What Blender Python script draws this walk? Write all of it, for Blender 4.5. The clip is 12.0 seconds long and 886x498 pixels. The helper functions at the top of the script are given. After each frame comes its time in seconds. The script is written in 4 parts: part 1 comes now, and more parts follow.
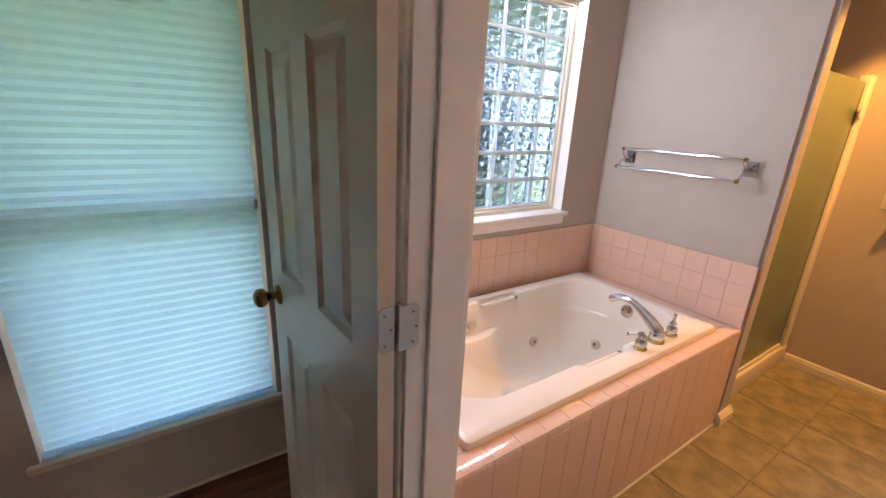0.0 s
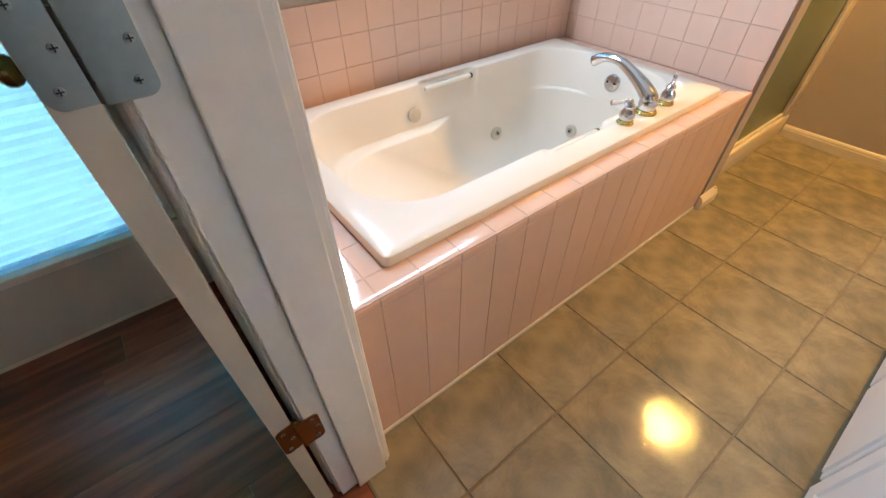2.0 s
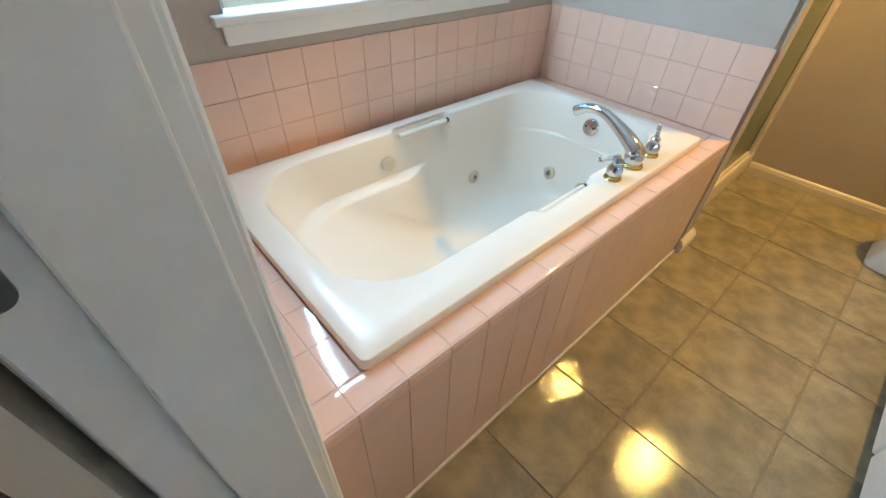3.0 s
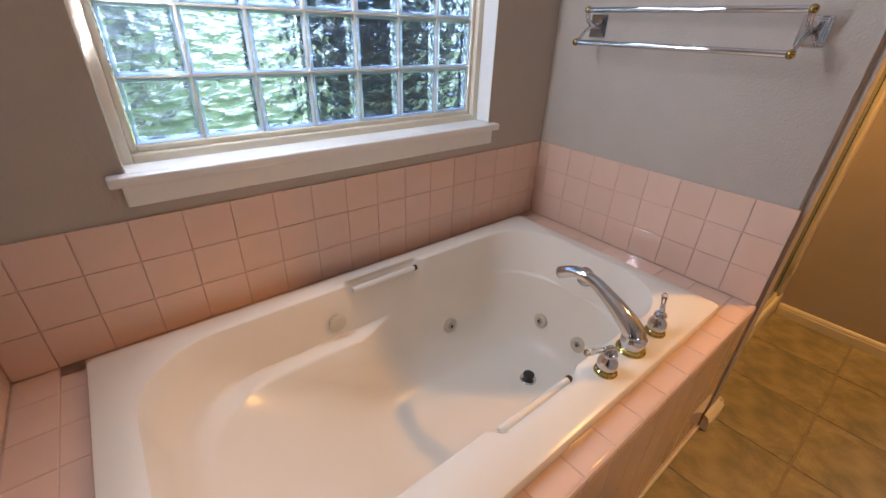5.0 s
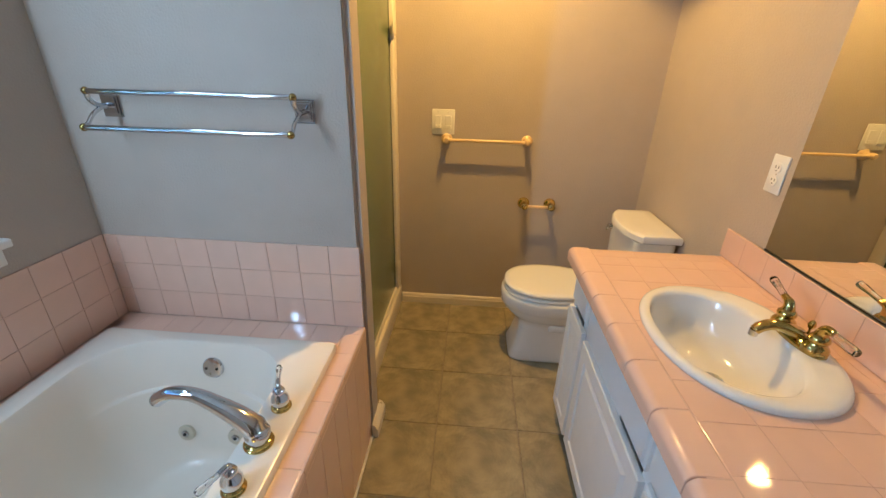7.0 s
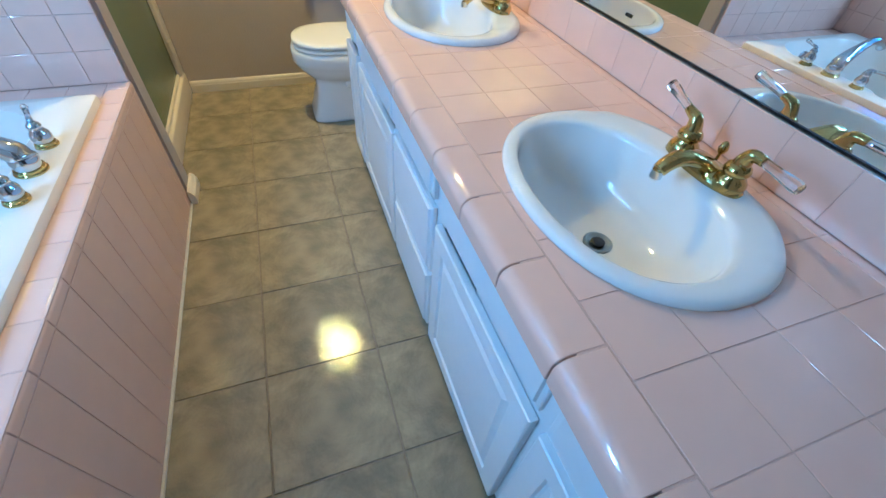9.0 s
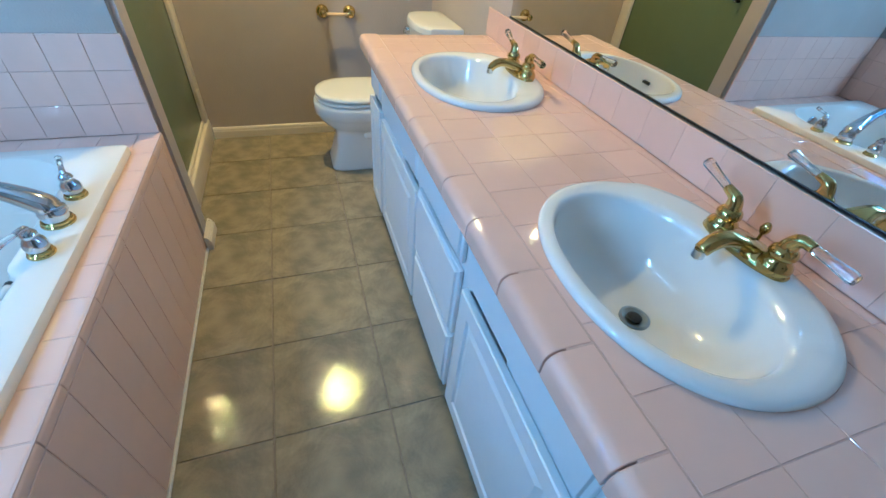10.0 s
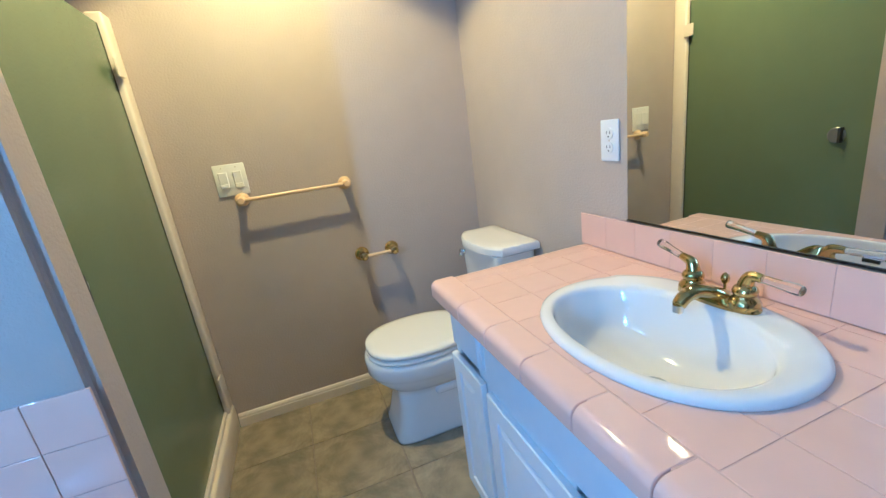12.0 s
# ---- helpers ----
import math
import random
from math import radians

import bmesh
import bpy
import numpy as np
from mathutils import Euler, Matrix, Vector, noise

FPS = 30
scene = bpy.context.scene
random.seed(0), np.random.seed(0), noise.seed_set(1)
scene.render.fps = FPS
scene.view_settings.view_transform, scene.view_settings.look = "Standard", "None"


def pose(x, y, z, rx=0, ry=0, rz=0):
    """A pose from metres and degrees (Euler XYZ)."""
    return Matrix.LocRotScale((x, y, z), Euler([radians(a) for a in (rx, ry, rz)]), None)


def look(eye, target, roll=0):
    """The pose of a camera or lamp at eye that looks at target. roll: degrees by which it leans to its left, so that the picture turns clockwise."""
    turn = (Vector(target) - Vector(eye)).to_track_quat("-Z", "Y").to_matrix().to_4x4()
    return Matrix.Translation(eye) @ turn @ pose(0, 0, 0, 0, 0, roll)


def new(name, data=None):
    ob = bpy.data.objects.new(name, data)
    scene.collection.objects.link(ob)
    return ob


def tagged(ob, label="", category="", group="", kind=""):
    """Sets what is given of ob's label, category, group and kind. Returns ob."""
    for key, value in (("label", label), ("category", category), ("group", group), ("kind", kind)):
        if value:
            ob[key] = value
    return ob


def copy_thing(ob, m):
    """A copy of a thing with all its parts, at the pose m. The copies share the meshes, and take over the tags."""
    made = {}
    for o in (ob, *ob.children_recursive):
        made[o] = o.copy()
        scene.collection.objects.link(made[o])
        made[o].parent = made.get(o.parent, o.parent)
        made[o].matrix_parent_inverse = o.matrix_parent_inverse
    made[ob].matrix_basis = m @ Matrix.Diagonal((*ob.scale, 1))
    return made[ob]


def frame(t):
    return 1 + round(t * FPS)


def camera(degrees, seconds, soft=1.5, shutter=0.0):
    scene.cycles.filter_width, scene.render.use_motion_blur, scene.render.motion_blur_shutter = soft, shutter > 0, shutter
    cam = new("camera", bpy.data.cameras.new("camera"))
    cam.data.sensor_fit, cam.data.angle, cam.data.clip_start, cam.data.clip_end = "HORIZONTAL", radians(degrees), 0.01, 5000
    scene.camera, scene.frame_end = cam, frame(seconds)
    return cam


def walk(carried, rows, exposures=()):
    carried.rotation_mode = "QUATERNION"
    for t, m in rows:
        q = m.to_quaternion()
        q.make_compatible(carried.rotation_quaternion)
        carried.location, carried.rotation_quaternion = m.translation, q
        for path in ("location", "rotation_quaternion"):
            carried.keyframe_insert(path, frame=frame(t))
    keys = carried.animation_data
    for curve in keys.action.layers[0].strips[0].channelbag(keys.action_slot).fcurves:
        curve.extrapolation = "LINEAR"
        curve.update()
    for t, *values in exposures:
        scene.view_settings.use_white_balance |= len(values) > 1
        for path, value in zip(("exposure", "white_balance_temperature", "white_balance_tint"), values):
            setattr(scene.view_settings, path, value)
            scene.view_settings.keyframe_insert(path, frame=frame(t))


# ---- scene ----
cam = camera(94.7, 12.0)
PATH = [
    (0, (-2.214, -0.659, 1.449), (-1.145, 0.92, 0.847), 2.8),
    (0.5, (-2.11, -0.532, 1.371), (-1.031, 0.907, 0.496), 1.8),
    (1, (-2.014, -0.467, 1.296), (-0.955, 0.835, 0.209), 1.1),
    (1.5, (-1.919, -0.48, 1.221), (-0.971, 0.739, -0.052), 0.2),
    (2, (-1.887, -0.5, 1.18), (-0.996, 0.66, -0.184), -0.4),
    (2.5, (-1.869, -0.458, 1.189), (-0.931, 0.661, -0.178), 0.6),
    (3, (-1.797, -0.334, 1.214), (-0.758, 0.772, -0.089), 2.2),
    (3.5, (-1.712, -0.211, 1.248), (-0.633, 0.964, 0.042), 3.0),
    (3.7, (-1.657, -0.197, 1.257), (-0.602, 1.042, 0.094), 2.7),
    (5.3, (-1.381, -0.175, 1.282), (-0.193, 1.159, 0.383), 3.4),
    (5.5, (-1.344, -0.203, 1.291), (-0.037, 1.046, 0.434), 3.6),
    (6, (-1.261, -0.306, 1.368), (0.341, 0.606, 0.591), 3.8),
    (6.5, (-1.232, -0.342, 1.44), (0.567, 0.136, 0.709), 3.0),
    (7, (-1.234, -0.357, 1.431), (0.589, -0.24, 0.616), 1.6),
    (7.5, (-1.331, -0.415, 1.385), (0.416, -0.488, 0.414), -0.2),
    (7.7, (-1.389, -0.454, 1.36), (0.306, -0.587, 0.307), -0.8),
    (9.3, (-1.683, -0.523, 1.229), (-0.442, -1.087, -0.235), 6.1),
    (9.5, (-1.689, -0.505, 1.227), (-0.43, -1.07, -0.221), 6.5),
    (10, (-1.589, -0.483, 1.264), (-0.184, -1.044, -0.044), 6.1),
    (10.5, (-1.412, -0.485, 1.328), (0.156, -1.056, 0.225), 4.8),
    (11, (-1.173, -0.341, 1.347), (0.55, -0.875, 0.482), 1.7),
    (11.5, (-1.02, -0.349, 1.321), (0.779, -0.947, 0.686), -2.5),
    (12, (-0.875, -0.427, 1.24), (0.945, -1.043, 0.688), -7.7),
]
EXPOSURES = [
    (0.0, 5.44, 7600, 36),
    (1.0, 5.64, 6900, 26),
    (2.4, 5.83, 6100, 10),
    (3.6, 5.4, 5250, -3),
    (5.3, 4.83, 7700, 38),
    (6.0, 4.56, 8500, 52),
    (6.5, 4.65, 7900, 40),
    (6.8, 4.95, 6500, 22),
    (7.2, 5.16, 5000, -2),
    (7.6, 5.33, 4400, -9),
    (9.3, 5.58, 3990, -1),
    (10.0, 5.42, 4020, -4),
    (11.1, 5.34, 3900, -2),
    (12.0, 5.4, 3680, 1),
]
walk(cam, [(t, look(eye, target, roll)) for t, eye, target, roll in PATH], EXPOSURES)

# ---- world, sun and lamps ----
world = bpy.data.worlds.new("sky")
scene.world = world
world.use_nodes = True
wn = world.node_tree.nodes
sky = wn.new("ShaderNodeTexSky")
sky.sky_type = "NISHITA"
sky.sun_disc = False
sky.sun_elevation = radians(38)
sky.sun_rotation = radians(200)
sky.air_density, sky.dust_density, sky.ozone_density = 1.0, 3.0, 0.8
world.node_tree.links.new(sky.outputs["Color"], wn["Background"].inputs["Color"])
wn["Background"].inputs["Strength"].default_value = 0.15

sun_data = bpy.data.lights.new("sun", "SUN")
sun_data.energy, sun_data.angle, sun_data.color = 0.9, radians(12), (1.0, 0.95, 0.88)
sun = new("sun", sun_data)
sun.matrix_world = look((0, 0, 30), (10.3, 28.2, 6.6))

LAMP = (0.58, -0.455)
CEIL = 2.40
spot_data = bpy.data.lights.new("can_light", "SPOT")
spot_data.energy, spot_data.color = 3.2, (1.0, 0.55, 0.12)
spot_data.spot_size, spot_data.spot_blend, spot_data.shadow_soft_size = radians(118), 0.24, 0.032
spot = new("can_light", spot_data)
spot.matrix_world = look((LAMP[0], LAMP[1], CEIL - 0.02), (LAMP[0], LAMP[1], 0.0))


def window_light(name, at, aim, width, height, power):
    """A strip lamp in the reveal of the window opening, for the light of the sky."""
    d = bpy.data.lights.new(name, "AREA")
    d.shape, d.size, d.size_y, d.energy, d.color = "RECTANGLE", width, height, power, (0.60, 0.81, 1.0)
    ob = new(name, d)
    ob.matrix_world = look(at, aim)
    return ob


window_light("window_head_light", (-0.870, 0.950, 2.045), (-0.820, 0.240, 1.300), 1.05, 0.05, 0.12)
window_light("window_jamb_light", (-1.395, 0.948, 1.500), (-0.795, 0.148, 1.350), 0.04, 0.98, 0.54)


# ---- materials ----
def material(name, colour, rough=0.5, metal=0.0, grain=0.0, scale=40.0, bump=0.0, bump_scale=200.0, spec=0.5, coat=0.0, vary=0.0, second=None, big=3.0):
    """A principled surface: two scales of noise in the colour, fine relief, and a small change from piece to piece."""
    m = bpy.data.materials.new(name)
    m.use_nodes = True
    t = m.node_tree
    n, l = t.nodes, t.links
    b = n["Principled BSDF"]
    b.inputs["Metallic"].default_value = metal
    b.inputs["Roughness"].default_value = rough
    b.inputs["Specular IOR Level"].default_value = spec
    b.inputs["Coat Weight"].default_value = coat
    b.inputs["Coat Roughness"].default_value = 0.06
    pos = n.new("ShaderNodeTexCoord").outputs["Object"]
    c = n.new("ShaderNodeRGB")
    c.outputs[0].default_value = (*colour, 1)
    out = c.outputs[0]
    if second:
        tex = n.new("ShaderNodeTexNoise")
        tex.inputs["Scale"].default_value, tex.inputs["Detail"].default_value, tex.inputs["Roughness"].default_value = big, 6, 0.6
        l.new(pos, tex.inputs["Vector"])
        ramp = n.new("ShaderNodeValToRGB")
        ramp.color_ramp.elements[0].position, ramp.color_ramp.elements[1].position = 0.36, 0.64
        l.new(tex.outputs["Fac"], ramp.inputs["Fac"])
        mix = n.new("ShaderNodeMix")
        mix.data_type = "RGBA"
        l.new(ramp.outputs["Color"], mix.inputs["Factor"])
        l.new(out, mix.inputs["A"])
        mix.inputs["B"].default_value = (*second, 1)
        out = mix.outputs["Result"]
    if grain or vary:
        hsv = n.new("ShaderNodeHueSaturation")
        l.new(out, hsv.inputs["Color"])
        val = n.new("ShaderNodeMath")
        val.operation = "MULTIPLY_ADD"
        tex = n.new("ShaderNodeTexNoise")
        tex.inputs["Scale"].default_value, tex.inputs["Detail"].default_value = scale, 8
        l.new(pos, tex.inputs["Vector"])
        l.new(tex.outputs["Fac"], val.inputs[0])
        val.inputs[1].default_value, val.inputs[2].default_value = 2 * grain, 1 - grain
        add = n.new("ShaderNodeMath")
        add.operation = "MULTIPLY_ADD"
        info = n.new("ShaderNodeObjectInfo")
        l.new(info.outputs["Random"], add.inputs[0])
        add.inputs[1].default_value = vary
        l.new(val.outputs[0], add.inputs[2])
        l.new(add.outputs[0], hsv.inputs["Value"])
        out = hsv.outputs["Color"]
    l.new(out, b.inputs["Base Color"])
    if bump:
        tex = n.new("ShaderNodeTexNoise")
        tex.inputs["Scale"].default_value, tex.inputs["Detail"].default_value = bump_scale, 3
        l.new(pos, tex.inputs["Vector"])
        bn = n.new("ShaderNodeBump")
        bn.inputs["Strength"].default_value, bn.inputs["Distance"].default_value = 1.0, bump
        l.new(tex.outputs["Fac"], bn.inputs["Height"])
        l.new(bn.outputs["Normal"], b.inputs["Normal"])
    return m


def glass(name, colour, rough, bump, bump_scale, ior=1.45):
    m = material(name, colour, rough, bump=bump, bump_scale=bump_scale)
    b = m.node_tree.nodes["Principled BSDF"]
    b.inputs["Transmission Weight"].default_value, b.inputs["IOR"].default_value = 1.0, ior
    return m


PAINT = material("wall_paint", (0.475, 0.405, 0.338), 0.58, grain=0.06, scale=9, bump=0.0016, bump_scale=140)
CEILING = material("ceiling_paint", (0.75, 0.73, 0.70), 0.8, bump=0.002, bump_scale=90)
TRIM = material("white_trim", (0.84, 0.81, 0.75), 0.38, grain=0.04, scale=30, bump=0.0003, bump_scale=60)
CREAM = material("cream_trim", (0.74, 0.66, 0.52), 0.35, grain=0.05, scale=20, bump=0.0003, bump_scale=50)
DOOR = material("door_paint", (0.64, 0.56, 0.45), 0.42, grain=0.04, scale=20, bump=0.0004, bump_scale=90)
VANITY = material("cabinet_paint", (0.80, 0.80, 0.79), 0.36, grain=0.03, scale=25, bump=0.0004, bump_scale=70)
PINK = material("pink_tile", (0.74, 0.50, 0.385), 0.06, grain=0.05, scale=14, bump=0.0002, bump_scale=18, coat=0.3, vary=0.05)
GROUT = material("pink_grout", (0.60, 0.40, 0.31), 0.5, grain=0.15, scale=60)
WHITEGROUT = material("white_caulk", (0.72, 0.66, 0.58), 0.6, grain=0.15, scale=60)
TUB = material("tub_acrylic", (0.81, 0.735, 0.635), 0.24, grain=0.02, scale=6)
PORCELAIN = material("porcelain", (0.79, 0.765, 0.715), 0.10, grain=0.02, scale=8, coat=0.3)
SEAT = material("seat_plastic", (0.82, 0.79, 0.72), 0.22, grain=0.02, scale=8)
CHROME = material("chrome", (0.62, 0.63, 0.66), 0.07, metal=1.0, grain=0.03, scale=60)
STEEL = material("hinge_steel", (0.36, 0.38, 0.365), 0.30, metal=1.0, grain=0.12, scale=120)
BRASS = material("brass", (0.56, 0.42, 0.14), 0.085, metal=1.0, grain=0.06, scale=60)
DARKBRASS = material("dull_brass", (0.40, 0.29, 0.10), 0.14, metal=1.0, grain=0.12, scale=60)
OLDBRASS = material("aged_brass", (0.34, 0.23, 0.09), 0.26, metal=1.0, grain=0.25, scale=60)
BARPAINT = material("yellowed_bar", (0.72, 0.52, 0.26), 0.28, grain=0.06, scale=40)
BLACK = material("black_rubber_and_recess", (0.012, 0.012, 0.013), 0.45, grain=0.2, scale=80)
BEIGE = material("jet_plastic", (0.56, 0.49, 0.37), 0.3, grain=0.05, scale=50)
PLATE = material("plate_plastic", (0.80, 0.77, 0.68), 0.3, grain=0.02, scale=40)
FLOORTILE = material("floor_tile", (0.345, 0.288, 0.182), 0.05, grain=0.28, scale=42, bump=0.00040, bump_scale=130, spec=0.45, vary=0.10, second=(0.205, 0.178, 0.122), big=10.0)


def fine_relief(m, scale, depth):
    """Lays a finer relief over the one that a material has."""
    t = m.node_tree
    old = [n for n in t.nodes if n.type == "BUMP"][0]
    tex = t.nodes.new("ShaderNodeTexNoise")
    tex.inputs["Scale"].default_value, tex.inputs["Detail"].default_value = scale, 2
    t.links.new([n for n in t.nodes if n.type == "TEX_COORD"][0].outputs["Object"], tex.inputs["Vector"])
    bn = t.nodes.new("ShaderNodeBump")
    bn.inputs["Strength"].default_value, bn.inputs["Distance"].default_value = 1.0, depth
    t.links.new(tex.outputs["Fac"], bn.inputs["Height"])
    t.links.new(old.outputs["Normal"], bn.inputs["Normal"])
    t.links.new(bn.outputs["Normal"], t.nodes["Principled BSDF"].inputs["Normal"])


fine_relief(FLOORTILE, 330, 0.00008)
FLOORGROUT = material("floor_grout", (0.25, 0.205, 0.145), 0.8, grain=0.2, scale=70)
MIRROR = material("mirror", (0.86, 0.87, 0.86), 0.005, metal=1.0)
CRYSTAL = glass("clear_acrylic", (0.97, 0.97, 0.97), 0.02, 0.0, 1)
def stretched(m, scale):
    """Stretches a material's relief along one way."""
    t = m.node_tree
    tex = [n for n in t.nodes if n.type == "TEX_NOISE"][-1]
    mp = t.nodes.new("ShaderNodeMapping")
    mp.inputs["Scale"].default_value = scale
    src = tex.inputs["Vector"].links[0].from_socket
    t.links.new(src, mp.inputs["Vector"])
    t.links.new(mp.outputs[0], tex.inputs["Vector"])
    return m


BLOCK = stretched(glass("glass_block", (0.25, 0.37, 0.55), 0.08, 0.012, 24.0), (0.75, 1.0, 1.7))
BLOCKRIM = glass("frosted_block_edge", (0.80, 0.90, 0.98), 0.45, 0.002, 60.0)
GREEN = material("green_obscure_glass", (0.138, 0.180, 0.092), 0.20, grain=0.05, scale=8, bump=0.0008, bump_scale=110)
LAWN = material("lawn", (0.045, 0.088, 0.008), 0.9, grain=0.4, scale=6, second=(0.062, 0.098, 0.010), big=0.6)
LEAF = material("hedge_leaf", (0.088, 0.118, 0.098), 0.6, grain=0.4, scale=3)
BARK = material("bark", (0.12, 0.09, 0.06), 0.9, grain=0.4, scale=20)
BLIND = material("shade_fabric", (0.66, 0.76, 0.74), 0.9, grain=0.05, scale=200)
LENS = material("lamp_lens", (0.9, 0.85, 0.7), 0.4)
b_ = LENS.node_tree.nodes["Principled BSDF"]
b_.inputs["Emission Color"].default_value, b_.inputs["Emission Strength"].default_value = (1.0, 0.64, 0.28, 1), 1.3
t_ = BLIND.node_tree
tr_ = t_.nodes.new("ShaderNodeBsdfTranslucent")
tr_.inputs["Color"].default_value = (0.44, 0.80, 0.93, 1)
mx_ = t_.nodes.new("ShaderNodeMixShader")
mx_.inputs[0].default_value = 0.55
t_.links.new(t_.nodes["Principled BSDF"].outputs[0], mx_.inputs[1])
t_.links.new(tr_.outputs[0], mx_.inputs[2])
t_.links.new(mx_.outputs[0], t_.nodes["Material Output"].inputs["Surface"])


def wood_material():
    m = bpy.data.materials.new("dark_wood_floor")
    m.use_nodes = True
    t = m.node_tree
    n, l = t.nodes, t.links
    b = n["Principled BSDF"]
    b.inputs["Roughness"].default_value = 0.28
    tc = n.new("ShaderNodeTexCoord")
    mp = n.new("ShaderNodeMapping")
    mp.inputs["Scale"].default_value = (2.2, 22, 22)
    l.new(tc.outputs["Object"], mp.inputs["Vector"])
    tx = n.new("ShaderNodeTexNoise")
    tx.inputs["Scale"].default_value, tx.inputs["Detail"].default_value, tx.inputs["Distortion"].default_value = 1.0, 8, 0.6
    l.new(mp.outputs[0], tx.inputs["Vector"])
    ramp = n.new("ShaderNodeValToRGB")
    e = ramp.color_ramp.elements
    e[0].position, e[0].color = 0.3, (0.085, 0.024, 0.012, 1)
    e[1].position, e[1].color = 0.72, (0.34, 0.11, 0.048, 1)
    l.new(tx.outputs["Fac"], ramp.inputs["Fac"])
    hsv = n.new("ShaderNodeHueSaturation")
    info = n.new("ShaderNodeObjectInfo")
    mul = n.new("ShaderNodeMath")
    mul.operation = "MULTIPLY_ADD"
    mul.inputs[1].default_value, mul.inputs[2].default_value = 0.6, 0.7
    l.new(info.outputs["Random"], mul.inputs[0])
    l.new(mul.outputs[0], hsv.inputs["Value"])
    l.new(ramp.outputs["Color"], hsv.inputs["Color"])
    l.new(hsv.outputs["Color"], b.inputs["Base Color"])
    return m


WOOD = wood_material()


# ---- mesh helpers ----
ORG = {}


def thing(name, at, label, category, group="", kind=""):
    """An Empty at the base of a thing; its parts are built in world coordinates."""
    ob = new(name)
    ob.location = at
    ob.empty_display_size = 0.05
    ORG[ob] = Vector(at)
    return tagged(ob, label, category, group, kind)


def part(name, bm, mat, parent=None, label="", smooth=False):
    """Links a bmesh as one mesh object, under a thing or a part."""
    me = bpy.data.meshes.new(name)
    o = ORG.get(parent, Vector())
    if o.length:
        bmesh.ops.translate(bm, verts=bm.verts, vec=-o)
    bmesh.ops.recalc_face_normals(bm, faces=bm.faces)
    if smooth:
        for f in bm.faces:
            f.smooth = True
        if smooth != "all":
            for e in bm.edges:
                if len(e.link_faces) == 2 and e.calc_face_angle(0) > radians(38):
                    e.smooth = False
    bm.to_mesh(me)
    bm.free()
    me.materials.append(mat)
    ob = new(name, me)
    if parent:
        ob.parent = parent
    ORG[ob] = o
    if label:
        ob["label"] = label
    return ob


def structure(name, bm, mat, label, category, smooth=False):
    return tagged(part(name, bm, mat, None, smooth=smooth), label, category, kind="structure")


def box(x0, x1, y0, y1, z0, z1, bevel=0.0, seg=2, bm=None):
    own = bmesh.new()
    bmesh.ops.create_cube(own, size=1)
    for v in own.verts:
        v.co = ((x0 + x1) / 2 + v.co.x * (x1 - x0), (y0 + y1) / 2 + v.co.y * (y1 - y0), (z0 + z1) / 2 + v.co.z * (z1 - z0))
    if bevel:
        bmesh.ops.bevel(own, geom=own.edges[:], offset=bevel, segments=seg, profile=0.5, affect="EDGES")
    return join(bm, own) if bm else own


def join(bm, own):
    me = bpy.data.meshes.new("tmp")
    own.to_mesh(me)
    own.free()
    bm.from_mesh(me)
    bpy.data.meshes.remove(me)
    return bm


def loft(rings, closed=True, cap0=False, cap1=False, bm=None):
    """Joins rings of equal length into a skin."""
    bm = bm or bmesh.new()
    vs = [[bm.verts.new(p) for p in r] for r in rings]
    n = len(rings[0])
    for a, b in zip(vs, vs[1:]):
        for i in range(n if closed else n - 1):
            j = (i + 1) % n
            bm.faces.new((a[i], a[j], b[j], b[i]))
    if cap0:
        bm.faces.new(vs[0][::-1])
    if cap1:
        bm.faces.new(vs[-1])
    return bm


def lathe(profile, at, axis="z", seg=24, bm=None):
    """Turns (radius, height) pairs round an axis through at."""
    rings = []
    for r, h in profile:
        ring = []
        for i in range(seg):
            a = 2 * math.pi * i / seg
            p = Vector((max(r, 1e-4) * math.cos(a), max(r, 1e-4) * math.sin(a), h))
            if axis == "y":
                p = Vector((p.x, p.z, p.y))
            elif axis == "x":
                p = Vector((p.z, p.x, p.y))
            elif isinstance(axis, Vector):
                p = axis.to_track_quat("Z", "Y") @ p
            ring.append(p + Vector(at))
        rings.append(ring)
    return loft(rings, True, True, True, bm)


def sweep(points, radii, seg=14, bm=None, flat=1.0):
    """A round bar along points, smoothed by Catmull-Rom, with a radius at each point."""
    pts, rs = [], []
    P = [Vector(p) for p in points]
    for i in range(len(P) - 1):
        a, b, c, d = P[max(i - 1, 0)], P[i], P[i + 1], P[min(i + 2, len(P) - 1)]
        for k in range(5):
            t = k / 5
            pts.append(0.5 * ((2 * b) + (c - a) * t + (2 * a - 5 * b + 4 * c - d) * t * t + (3 * b - a - 3 * c + d) * t**3))
            rs.append(radii[i] + (radii[i + 1] - radii[i]) * t)
    pts.append(P[-1])
    rs.append(radii[-1])
    rings = []
    up = Vector((0.13, 0.21, 0.97)).normalized()
    for i, p in enumerate(pts):
        d = (pts[min(i + 1, len(pts) - 1)] - pts[max(i - 1, 0)]).normalized()
        u = d.cross(up)
        if u.length < 0.05:
            u = d.cross(Vector((1, 0, 0)))
        u.normalize()
        v = u.cross(d).normalized()
        rings.append([p + (u * math.cos(2 * math.pi * k / seg) + v * math.sin(2 * math.pi * k / seg) * flat) * rs[i] for k in range(seg)])
    return loft(rings, True, True, True, bm)


